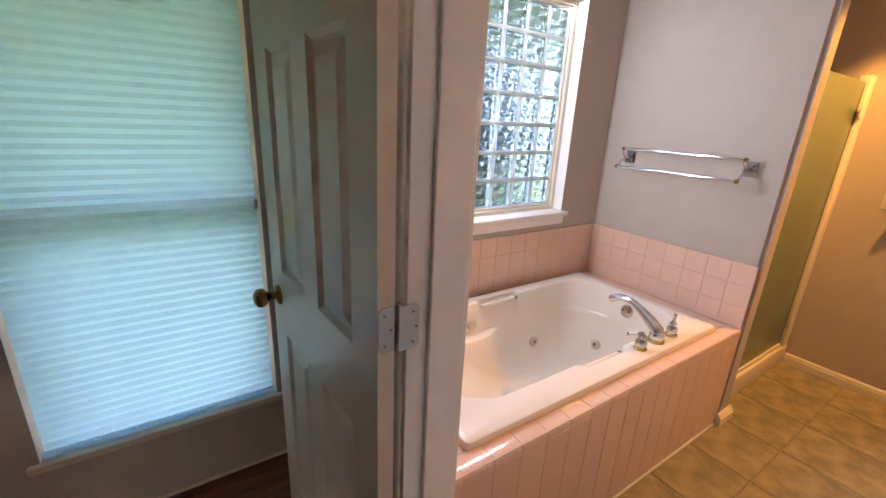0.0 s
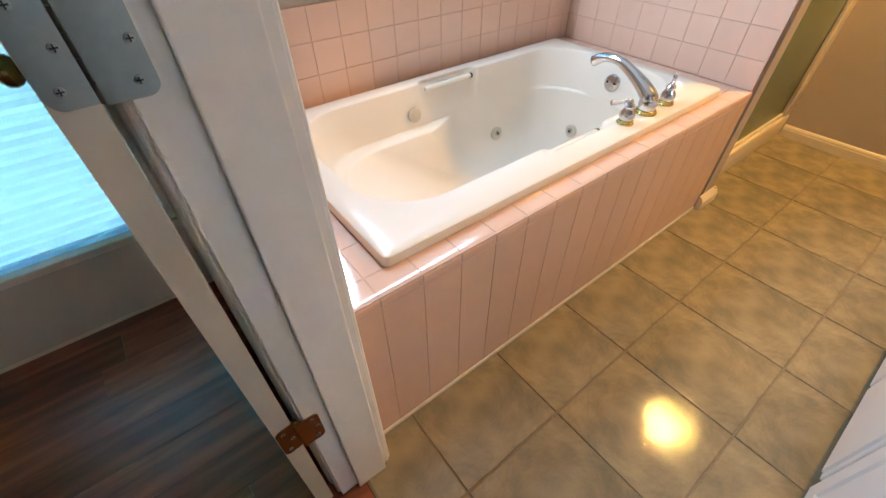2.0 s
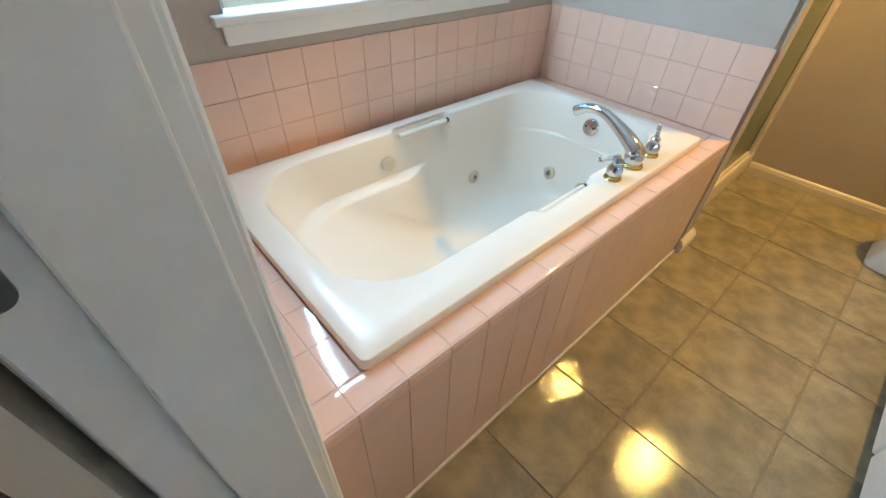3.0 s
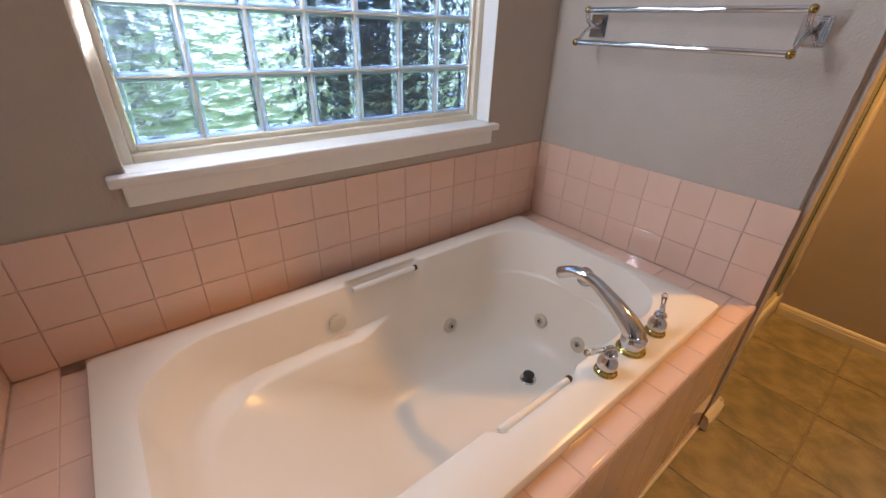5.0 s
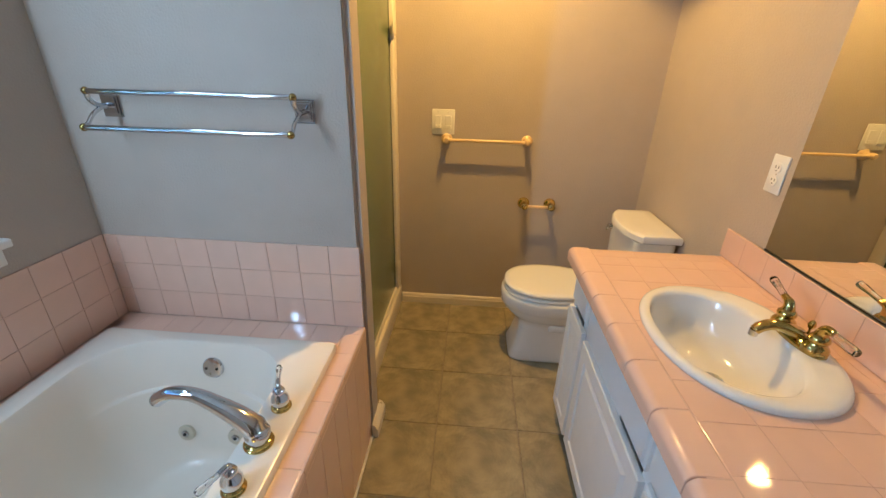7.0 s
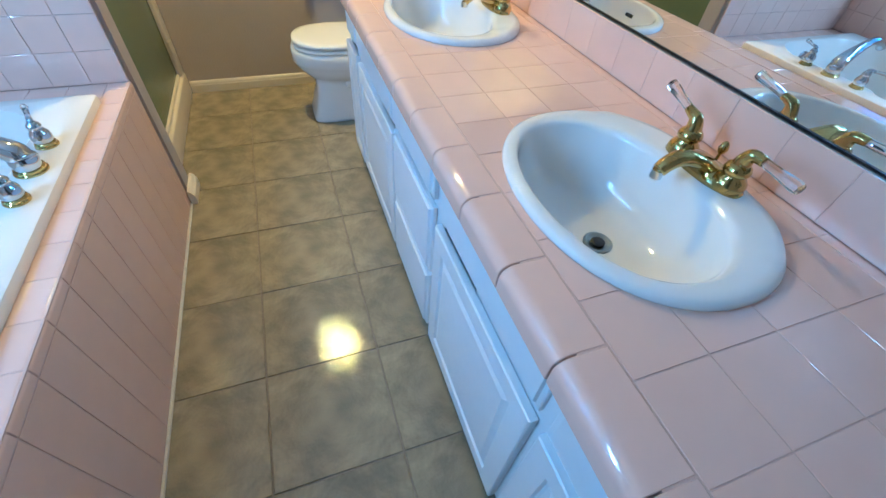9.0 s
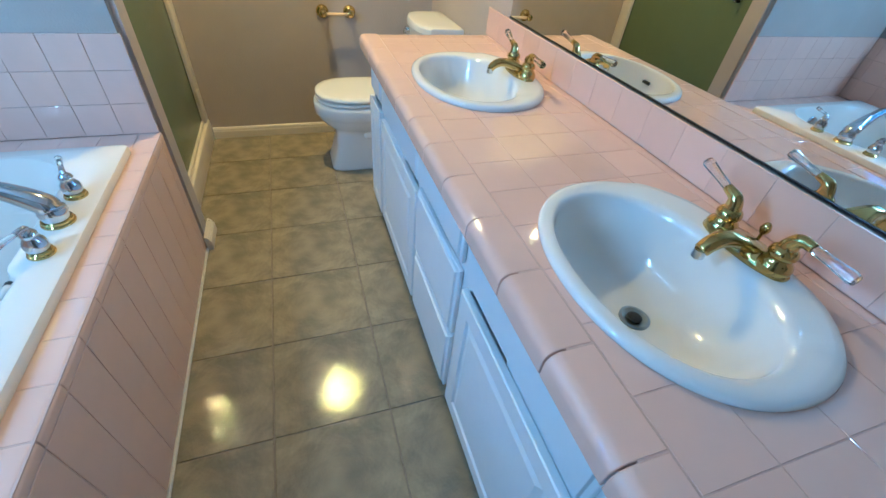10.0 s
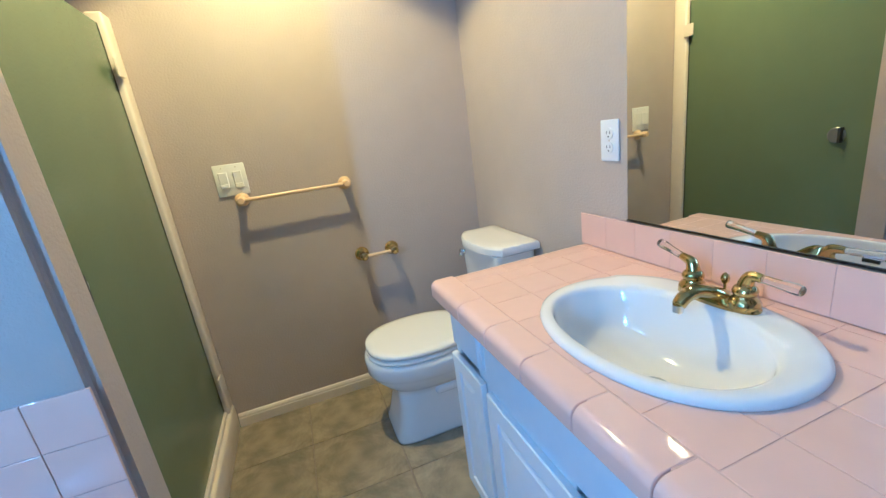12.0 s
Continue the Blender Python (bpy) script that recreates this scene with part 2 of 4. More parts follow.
def rounded(x0, x1, y0, y1, r, z, n=10, side=72):
    """A ring round a rectangle with rounded corners, with points along its sides too."""
    out = []
    cs = ((x1 - r, y1 - r, 0), (x0 + r, y1 - r, 90), (x0 + r, y0 + r, 180), (x1 - r, y0 + r, 270))
    for k, (cx, cy, a0) in enumerate(cs):
        arc = [Vector((cx + r * math.cos(radians(a0 + 90 * i / n)), cy + r * math.sin(radians(a0 + 90 * i / n)), z)) for i in range(n + 1)]
        nx, ny, b0 = cs[(k + 1) % 4]
        nxt = Vector((nx + r * math.cos(radians(b0)), ny + r * math.sin(radians(b0)), z))
        out += arc
        m = side if k in (0, 2) else 8
        out += [arc[-1].lerp(nxt, i / m) for i in range(1, m)]
    return out


def oval(cx, cy, a, b, z, seg=48, power=2.0):
    out = []
    for i in range(seg):
        c, s = math.cos(2 * math.pi * i / seg), math.sin(2 * math.pi * i / seg)
        out.append(Vector((cx + a * math.copysign(abs(c) ** (2 / power), c), cy + b * math.copysign(abs(s) ** (2 / power), s), z)))
    return out


TILES = {}


def tile_mesh(w, h, d, mat, edge=0.0018):
    """A tile lying in its x-y plane, its face at z = d, with softened edges."""
    key = (round(w, 4), round(h, 4), round(d, 4), mat.name)
    if key not in TILES:
        a, b = w / 2, h / 2
        rect = lambda i, z: [(-a + i, -b + i, z), (a - i, -b + i, z), (a - i, b - i, z), (-a + i, b - i, z)]
        bm = loft([rect(0, 0), rect(0, d - edge), rect(edge * 0.35, d - edge * 0.3), rect(edge, d)], True, False, True)
        bmesh.ops.recalc_face_normals(bm, faces=bm.faces)
        bm.faces.ensure_lookup_table()
        if sum(f.normal.z for f in bm.faces) < 0:
            bmesh.ops.reverse_faces(bm, faces=bm.faces)
        for f in bm.faces:
            f.smooth = False
        me = bpy.data.meshes.new("tile")
        bm.to_mesh(me)
        bm.free()
        me.materials.append(mat)
        TILES[key] = me
    return TILES[key]


def lay(parent, name, me, m):
    ob = new(name, me)
    ob.parent = parent
    ob.matrix_basis = Matrix.Translation(-ORG.get(parent, Vector())) @ m
    return ob


# ---- plan, metres ----
X_DOORWALL = -1.753     # bath face of the wall with the door
X_HALL = -1.885         # its other face
X_FAR = 1.092           # wall behind the towel bar
Y_WIN = 0.920           # inner face of the window wall
Y_VAN = -1.316          # wall behind the vanity
DECK = 0.549            # top of the tiled tub deck
TOP = 0.868             # top of the tile wainscot
P = 0.1075              # pitch of the pink tiles
DOOR_Y0, DOOR_Y1, DOOR_H = -0.758, -0.072, 2.03
W_IN = (-1.425, -0.322, 0.970, 2.070)       # glass block window opening
B_WIN = (-2.690, -1.955, 0.318, 1.900)      # bedroom window opening
SHOWER_Y = 0.056


def wall_with_holes(name, x0, x1, y0, y1, z0, z1, holes, along, mat, label):
    """A thick wall along x or y with rectangular openings right through it."""
    bm = bmesh.new()
    cuts = sorted({x0 if along == "x" else y0, x1 if along == "x" else y1, *[v for h in holes for v in h[:2]]})
    for a, b in zip(cuts, cuts[1:]):
        spans = [(z0, z1)]
        for h0, h1, k0, k1 in holes:
            if h0 <= a + 1e-6 and b <= h1 + 1e-6:
                spans = [s for s in ((z0, k0), (k1, z1)) if s[1] - s[0] > 1e-4]
        for s0, s1 in spans:
            box(*((a, b, y0, y1) if along == "x" else (x0, x1, a, b)), s0, s1, bm=bm)
    bmesh.ops.remove_doubles(bm, verts=bm.verts, dist=1e-5)
    return structure(name, bm, mat, label, "wall")


wall_window = wall_with_holes("wall_north", -5.0, X_FAR + 0.12, Y_WIN, Y_WIN + 0.16, 0, CEIL, [W_IN, B_WIN], "x", PAINT, "painted taupe exterior wall with two windows")
wall_door = wall_with_holes("wall_west", X_HALL, X_DOORWALL, -3.4, Y_WIN, 0, CEIL, [(DOOR_Y0 - 0.018, DOOR_Y1 + 0.018, 0, DOOR_H + 0.018)], "y", PAINT, "painted taupe wall with the doorway")
wall_far = structure("wall_east", box(X_FAR, X_FAR + 0.12, Y_VAN, Y_WIN, 0, CEIL), PAINT, "painted taupe wall behind the toilet", "wall")
wall_van = structure("wall_south", box(X_DOORWALL, X_FAR + 0.12, Y_VAN - 0.12, Y_VAN, 0, CEIL), PAINT, "painted taupe wall behind the vanity", "wall")
bm = box(0.0, 0.118, -0.004, Y_WIN, 0, CEIL)
bmesh.ops.bevel(bm, geom=[e for e in bm.edges if abs(e.verts[0].co.y + 0.004) < 1e-4 and abs(e.verts[1].co.y + 0.004) < 1e-4 and abs(e.verts[0].co.z - e.verts[1].co.z) > 1], offset=0.018, segments=5, affect="EDGES")
wall_stub = structure("wall_partition", bm, PAINT, "taupe partition wall between tub and shower with rounded corners", "wall", smooth=True)
structure("ceiling", box(X_DOORWALL, X_FAR, Y_VAN, Y_WIN, CEIL, CEIL + 0.1), CEILING, "plain white textured ceiling", "ceiling")
structure("ceiling_bedroom", box(-5.0, X_HALL, -3.4, Y_WIN, CEIL, CEIL + 0.1), CEILING, "plain white bedroom ceiling", "ceiling")
# small opening is added and unseen: it lets daylight fill the bedroom
structure("wall_bedroom_south", box(-5.0, -4.15, -3.5, -3.4, 0, CEIL, bm=box(-3.80, X_HALL, -3.5, -3.4, 0, CEIL, bm=box(-4.15, -3.80, -3.5, -3.4, 0, 1.70, bm=box(-4.15, -3.80, -3.5, -3.4, 1.90, CEIL)))), PAINT, "taupe bedroom wall with an added, unseen opening for fill light", "wall")
structure("wall_bedroom_west", box(-5.1, -5.0, -3.5, Y_WIN, 0, CEIL), PAINT, "plain taupe bedroom wall", "wall")

floor_bath = structure("floor", box(X_HALL + 0.06, X_FAR, Y_VAN, Y_WIN, -0.08, -0.0035), FLOORGROUT, "floor with brown mottled ceramic tiles and dark grout", "floor")
floor_bed = structure("floor_bedroom", box(-5.0, X_HALL + 0.06, -3.4, Y_WIN, -0.08, -0.004), BLACK, "dark brown wood plank bedroom floor", "floor")

# overhang added out of view, to keep high sky light off the windows
structure("roof_eave", box(-6.5, X_FAR + 1.5, Y_WIN + 0.161, Y_WIN + 2.30, 2.26, 2.46, 0.01, 1), TRIM, "white unseen eave added to shade the windows", "eave")

# baseboards


def baseboard(name, a, b, out, h=0.068, d=0.013, mat=CREAM):
    """A moulded baseboard from a to b, its face turned to out."""
    a, b, o = Vector((*a, 0)), Vector((*b, 0)), Vector((*out, 0))
    prof = [(0, 0), (d, 0), (d, h * 0.62), (d * 0.75, h * 0.70), (d * 0.75, h * 0.80), (d * 0.4, h * 0.93), (0, h)]
    bm = loft([[p + o * u + Vector((0, 0, z)) for u, z in prof] for p in (a, b)], True, True, True)
    return structure(name, bm, mat, "cream moulded baseboard along the tiled floor", "baseboard")


baseboard("baseboard_far", (X_FAR, SHOWER_Y - 0.003), (X_FAR, Y_VAN), (-1, 0))
baseboard("baseboard_toilet", (X_FAR - 0.014, Y_VAN), (0.232, Y_VAN), (0, 1))
baseboard("baseboard_stub_end", (-0.010, -0.004), (0.134, -0.004), (0, -1), d=0.024)
baseboard("baseboard_stub_side", (0.118, -0.017), (0.118, SHOWER_Y - 0.004), (1, 0))
baseboard("baseboard_bedroom", (-5.0, Y_WIN), (X_HALL - 0.002, Y_WIN), (0, -1), h=0.012, d=0.006, mat=DOOR)

# door frame: jambs, stops and casings
bm = bmesh.new()
for y0, y1 in ((DOOR_Y1, DOOR_Y1 + 0.018), (DOOR_Y0 - 0.018, DOOR_Y0)):
    box(X_HALL - 0.004, X_DOORWALL + 0.004, y0, y1, 0, DOOR_H, 0.002, bm=bm)
box(X_HALL - 0.004, X_DOORWALL + 0.004, DOOR_Y0, DOOR_Y1, DOOR_H, DOOR_H + 0.018, 0.002, bm=bm)
structure("door_frame", bm, TRIM, "white painted wooden door jamb", "door frame")
bm = bmesh.new()
box(X_HALL + 0.040, X_DOORWALL - 0.012, DOOR_Y1 - 0.012, DOOR_Y1 - 0.0005, 0, DOOR_H, 0.003, bm=bm)
box(X_HALL + 0.040, X_DOORWALL - 0.012, DOOR_Y0 + 0.0005, DOOR_Y0 + 0.012, 0, DOOR_H, 0.003, bm=bm)
structure("trim_door_stop", bm, TRIM, "white painted door stop strips", "trim")


def casing(name, x, out, y_in, y_out, z1):
    """A moulded casing board standing beside the doorway, thicker at its outer edge."""
    s = 1 if y_out > y_in else -1
    w = abs(y_out - y_in)
    prof = [(0, 0), (0, 0.008), (0.004, 0.011), (w * 0.45, 0.012), (w * 0.52, 0.016), (w * 0.70, 0.019), (w - 0.004, 0.019), (w, 0.014), (w, 0)]
    bm = loft([[Vector((x + out * d, y_in + s * u, z)) for u, d in prof] for z in (0, z1)], True, True, True)
    return structure(name, bm, TRIM, "white moulded door casing", "trim")


casing("trim_casing_bath", X_DOORWALL, 1, DOOR_Y1 + 0.006, -0.0065, DOOR_H + 0.06)
casing("trim_casing_hall", X_HALL, -1, DOOR_Y1 + 0.012, 0.0, DOOR_H + 0.06)
casing("trim_casing_hall_far", X_HALL, -1, DOOR_Y0 - 0.012, DOOR_Y0 - 0.07, DOOR_H + 0.06)


# ---- bedroom door, folded back against the wall ----
def bedroom_door():
    w, t, h = 0.672, 0.035, 2.01
    ob = thing("door", (-1.908, -0.066, 0.008), "white six-panel door swung open against the wall", "door")
    ORG[ob] = Vector()
    # local: u along the leaf, v out of its visible face, z up
    bm = bmesh.new()
    stile, mid = 0.105, 0.095
    cw = (w - 2 * stile - mid) / 2
    us = [0, stile, stile + cw, stile + cw + mid, w - stile, w]
    zs = [0, 0.20, 0.80, 1.00, 1.585, 1.68, 1.90, h]
    for i in range(5):
        for j in range(7):
            u0, u1, z0, z1 = us[i], us[i + 1], zs[j], zs[j + 1]
            if i in (1, 3) and j in (1, 3, 5):
                ring = lambda k, v: [(u0 + k, v, z0 + k), (u1 - k, v, z0 + k), (u1 - k, v, z1 - k), (u0 + k, v, z1 - k)]
                loft([ring(0, t), ring(0.012, t - 0.010), ring(0.020, t - 0.010), ring(0.046, t - 0.003), ring(0.048, t - 0.0028)], True, False, True, bm)
                loft([ring(0, 0), ring(0.012, 0.010), ring(0.046, 0.003)], True, False, True, bm)
            else:
                for v in (0, t):
                    bm.faces.new([bm.verts.new(p) for p in ((u0, v, z0), (u1, v, z0), (u1, v, z1), (u0, v, z1))])
    for u in (0, w):
        bm.faces.new([bm.verts.new(p) for p in ((u, 0, 0), (u, t, 0), (u, t, h), (u, 0, h))])
    for z in (0, h):
        bm.faces.new([bm.verts.new(p) for p in ((0, 0, z), (w, 0, z), (w, t, z), (0, t, z))])
    bmesh.ops.remove_doubles(bm, verts=bm.verts, dist=1e-5)
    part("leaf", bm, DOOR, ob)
    prof = [(0.031, 0), (0.031, 0.004), (0.027, 0.009), (0.012, 0.012), (0.0105, 0.028), (0.017, 0.034), (0.026, 0.043), (0.0285, 0.053), (0.026, 0.063), (0.016, 0.071), (0.0, 0.073)]
    k = part("knob", lathe(prof, (w - 0.062, t, 0.915), "y", 28), OLDBRASS, ob, "round aged brass door knob", smooth="all")
    part("latch_plate", box(w - 0.0008, w + 0.0012, 0.006, 0.029, 0.885, 0.945), OLDBRASS, ob, "brass latch plate")
    for z in (0.375, 1.072, 1.79):
        hinge = part("hinge", hinge_leaf(z, 0.0005), STEEL if z > 0.5 else OLDBRASS, ob, "satin steel butt hinge with rounded corners" if z > 0.5 else "dark bronze butt hinge with rounded corners", smooth=True)
        for du, dz in ((0.012, 0.030), (0.024, 0.0), (0.012, -0.030)):
            part("screw", lathe([(0.0042, 0.0), (0.004, 0.0012), (0.0, 0.0016)], (-0.0018, t - 0.036 + 0.022 - du + 0.012, z + dz), Vector((-1, 0, 0)), 10), STEEL, hinge)
            y_, z_ = t - 0.036 + 0.022 - du + 0.012, z + dz
            part("cross_slot", box(-0.0036, -0.0033, y_ - 0.0028, y_ + 0.0028, z_ - 0.0006, z_ + 0.0006, bm=box(-0.0036, -0.0033, y_ - 0.0006, y_ + 0.0006, z_ - 0.0028, z_ + 0.0028)), BLACK, hinge)
    ob.matrix_basis = Matrix(((-math.sin(radians(4)), -math.cos(radians(4)), 0, -1.909), (math.cos(radians(4)), -math.sin(radians(4)), 0, -0.064), (0, 0, 1, 0.012), (0, 0, 0, 1)))
    return ob


def hinge_leaf(z, off):
    """The door's half of a hinge, on its edge, with the knuckle."""
    bm = bmesh.new()
    n = 6
    pts = []
    r, hh, d0, d1 = 0.012, 0.045, 0.0, 0.034
    for cy, cz, a0 in ((d1 - r, z + hh - r, 0), (d1 - r, z - hh + r, -90)):
        arc = [(cy + r * math.cos(radians(a0 + 90 * i / n)), cz + r * math.sin(radians(a0 + 90 * i / n))) for i in range(n + 1)]
        pts += arc[::-1]
    pts = [(d0, z + hh)] + pts + [(d0, z - hh)]
    loft([[Vector((x, a, b)) for a, b in pts] for x in (-off - 0.0016, 0.0002)], True, True, True, bm)
    for k in range(5):
        lathe([(0.0055, 0), (0.0055, 0.017)], (-0.004, -0.005, z - hh + 0.0009 + k * 0.018), "z", 12, bm)
    lathe([(0.0068, 0), (0.0068, 0.003), (0.003, 0.006)], (-0.004, -0.005, z + hh), "z", 12, bm)
    return bm


bedroom_door()


def jamb_hinges():
    for z in (0.387, 1.084, 1.802):
        ob = thing("hinge_plate", (-1.872, DOOR_Y1, z - 0.045), "satin steel hinge leaf screwed to the white jamb" if z > 0.5 else "dark bronze hinge leaf screwed to the white jamb", "hinge", "door hinges")
        pts, r, n = [], 0.012, 6
        for cx, cz, a0 in ((-1.862 - r, z + 0.045 - r, 90), (-1.862 - r, z - 0.045 + r, 0)):
            pts += [(cx + r * math.cos(radians(a0 - 90 * i / n)), cz + r * math.sin(radians(a0 - 90 * i / n))) for i in range(n + 1)]
        pts = [(-1.905, z + 0.045)] + pts + [(-1.905, z - 0.045)]
        part("leaf", loft([[Vector((a, y, b)) for a, b in pts] for y in (DOOR_Y1 - 0.002, DOOR_Y1 + 0.001)], True, True, True), STEEL if z > 0.5 else OLDBRASS, ob)
        for dx, dz in ((-1.876, 0.031), (-1.869, 0.0), (-1.876, -0.031)):
            part("screw", lathe([(0.0042, 0), (0.004, 0.0010), (0, 0.0014)], (dx, DOOR_Y1 - 0.002, z + dz), Vector((0, -1, 0)), 10), STEEL, ob)
            part("cross_slot", box(dx - 0.0028, dx + 0.0028, DOOR_Y1 - 0.0036, DOOR_Y1 - 0.0033, z + dz - 0.0006, z + dz + 0.0006, bm=box(dx - 0.0006, dx + 0.0006, DOOR_Y1 - 0.0036, DOOR_Y1 - 0.0033, z + dz - 0.0028, z + dz + 0.0028)), BLACK, ob)


jamb_hinges()


# ---- windows ----
def ring_frame(x0, x1, z0, z1, w, y0, y1, bevel, bm=None):
    bm = bm or bmesh.new()
    box(x0, x0 + w, y0, y1, z0, z1, bevel, bm=bm)
    box(x1 - w, x1, y0, y1, z0, z1, bevel, bm=bm)
    box(x0 + w, x1 - w, y0, y1, z0, z0 + w, bevel, bm=bm)
    box(x0 + w, x1 - w, y0, y1, z1 - w, z1, bevel, bm=bm)
    return bm


def block_window():
    x0, x1, z0, z1 = W_IN
    ob = thing("window", ((x0 + x1) / 2, Y_WIN + 0.1, z0), "wavy glass block window in a cream frame over the tub", "window", kind="structure")
    part("window_frame", ring_frame(x0 + 0.001, x1 - 0.001, z0 + 0.001, z1 - 0.001, 0.024, Y_WIN + 0.062, Y_WIN + 0.150, 0.003), CREAM, ob)
    part("inner_frame", ring_frame(x0 + 0.0252, x1 - 0.0252, z0 + 0.0252, z1 - 0.0252, 0.014, Y_WIN + 0.078, Y_WIN + 0.140, 0.003), CREAM, ob)
    bx0, bx1, bz0, bz1 = x0 + 0.040, x1 - 0.040, z0 + 0.040, z1 - 0.040
    n, m = 7, 7
    pw, ph = (bx1 - bx0) / n, (bz1 - bz0) / m
    bm = bmesh.new()
    for i in range(1, n):
        box(bx0 + i * pw - 0.0028, bx0 + i * pw + 0.0028, Y_WIN + 0.082, Y_WIN + 0.136, bz0, bz1, bm=bm)
    for j in range(1, m):
        for i in range(n):
            box(bx0 + i * pw + 0.0028, bx0 + (i + 1) * pw - 0.0028, Y_WIN + 0.082, Y_WIN + 0.136, bz0 + j * ph - 0.0028, bz0 + j * ph + 0.0028, bm=bm)
    part("mortar", bm, CREAM, ob)
    # one block: a pillow-edged slab, wavy by its material
    a, b = pw / 2 - 0.0032, ph / 2 - 0.0032
    rect = lambda k, y: [(-a + k, y, -b + k), (a - k, y, -b + k), (a - k, y, b - k), (-a + k, y, b - k)]
    bm = loft([rect(0.010, -0.028), rect(0.004, -0.026), rect(0, -0.020), rect(0, 0.020), rect(0.004, 0.026), rect(0.010, 0.028)], True, True, True)
    first = part("glass_block", bm, BLOCK, None)
    first.parent = ob
    me = first.data
    for i in range(n):
        for j in range(m):
            o = first if i == j == 0 else new("glass_block", me)
            o.parent = ob
            o.location = Vector((bx0 + (i + 0.5) * pw, Y_WIN + 0.112, bz0 + (j + 0.5) * ph)) - ORG[ob]
            o.visible_shadow = False
    rim = part("block_edge", ring_frame(-a - 0.0002, a + 0.0002, -b - 0.0002, b + 0.0002, 0.0075, -0.0325, -0.0290, 0.0012), BLOCKRIM, None)
    rim.parent = ob
    for i in range(n):
        for j in range(m):
            o = rim if i == j == 0 else new("block_edge", rim.data)
            o.parent = ob
            o.location = Vector((bx0 + (i + 0.5) * pw, Y_WIN + 0.112, bz0 + (j + 0.5) * ph)) - ORG[ob]
            o.visible_shadow = False
    # stool and apron below
    s = thing("window_sill", ((x0 + x1) / 2, Y_WIN, z0 - 0.06), "white painted wooden window sill with nosing and apron", "window sill", kind="structure")
    part("stool", box(x0 - 0.034, x1 + 0.028, Y_WIN - 0.034, Y_WIN - 0.0005, z0 - 0.020, z0 + 0.004, 0.005, 3, box(x0 + 0.002, x1 - 0.002, Y_WIN - 0.012, Y_WIN + 0.061, z0 + 0.0005, z0 + 0.0046)), TRIM, s, smooth=True)
    part("apron", box(x0 - 0.012, x1 + 0.010, Y_WIN - 0.016, Y_WIN - 0.0005, z0 - 0.070, z0 - 0.0205, 0.004), TRIM, s)
    # painted returns of the recess
    part("return_board", box(x1 - 0.004, x1 - 0.0005, Y_WIN - 0.004, Y_WIN + 0.061, z0 + 0.006, z1 - 0.006, 0.001), TRIM, s)
    part("return_board", box(x0 + 0.0005, x0 + 0.004, Y_WIN - 0.004, Y_WIN + 0.061, z0 + 0.006, z1 - 0.006, 0.001), TRIM, s)


block_window()


def bedroom_window():
    x0, x1, z0, z1 = B_WIN
    ob = thing("window_bedroom", ((x0 + x1) / 2, Y_WIN + 0.1, z0), "white sash window behind a pleated shade", "window", kind="structure")
    part("window_frame", ring_frame(x0 + 0.001, x1 - 0.001, z0 + 0.001, z1 - 0.001, 0.035, Y_WIN + 0.095, Y_WIN + 0.150, 0.004), TRIM, ob)
    part("meeting_rail", box(x0 + 0.036, x1 - 0.036, Y_WIN + 0.105, Y_WIN + 0.140, 1.085, 1.165, 0.004), TRIM, ob)
    for a, b in ((z0 + 0.037, 1.084), (1.166, z1 - 0.037)):
        p = part("pane", box(x0 + 0.037, x1 - 0.037, Y_WIN + 0.120, Y_WIN + 0.124, a, b), CRYSTAL, ob)
        p.visible_shadow = False
    s = thing("window_sill_bedroom", ((x0 + x1) / 2, Y_WIN, z0 - 0.02), "painted window sill below the pleated shade", "window sill", kind="structure")
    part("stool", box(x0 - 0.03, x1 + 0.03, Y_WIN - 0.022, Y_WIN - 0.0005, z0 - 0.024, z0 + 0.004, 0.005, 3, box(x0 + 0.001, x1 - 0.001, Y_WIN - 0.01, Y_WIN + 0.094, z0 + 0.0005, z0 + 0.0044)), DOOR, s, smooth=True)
    # pleated shade
    sh = thing("pleated_shade", ((x0 + x1) / 2, Y_WIN + 0.02, z0 + 0.005), "pale blue-green pleated window shade, fully lowered", "window shade")
    bm = bmesh.new()
    pitch, y = 0.030, Y_WIN + 0.014
    n = int((z1 - z0 - 0.05) / pitch)
    za = z0 + 0.026
    rows = []
    for i in range(2 * n + 1):
        dy = 0.0 if i % 2 else 0.007
        rows.append([(x0 + 0.012, y + dy, za + i * pitch / 2), (x1 - 0.012, y + dy, za + i * pitch / 2)])
    loft(rows, False, bm=bm)
    part("fabric", bm, BLIND, sh)
    part("bottom_rail", box(x0 + 0.010, x1 - 0.010, y - 0.008, y + 0.016, z0 + 0.006, z0 + 0.025, 0.004), BLIND, sh)
    part("head_rail", box(x0 + 0.006, x1 - 0.006, y - 0.010, y + 0.022, z1 - 0.024, z1 - 0.001, 0.004), TRIM, sh)
    part("cord_cleat", box(x1 - 0.020, x1 - 0.008, y - 0.012, y - 0.004, 1.11, 1.145, 0.002), STEEL, sh, "small dark cord clip")


bedroom_window()


# ---- bathtub ----
TX0, TX1, TY0, TY1, RIM = -1.612, -0.134, 0.062, 0.872, 0.577


def smooth01(a, b, x):
    t = min(max((x - a) / (b - a), 0), 1)
    return t * t * (3 - 2 * t)


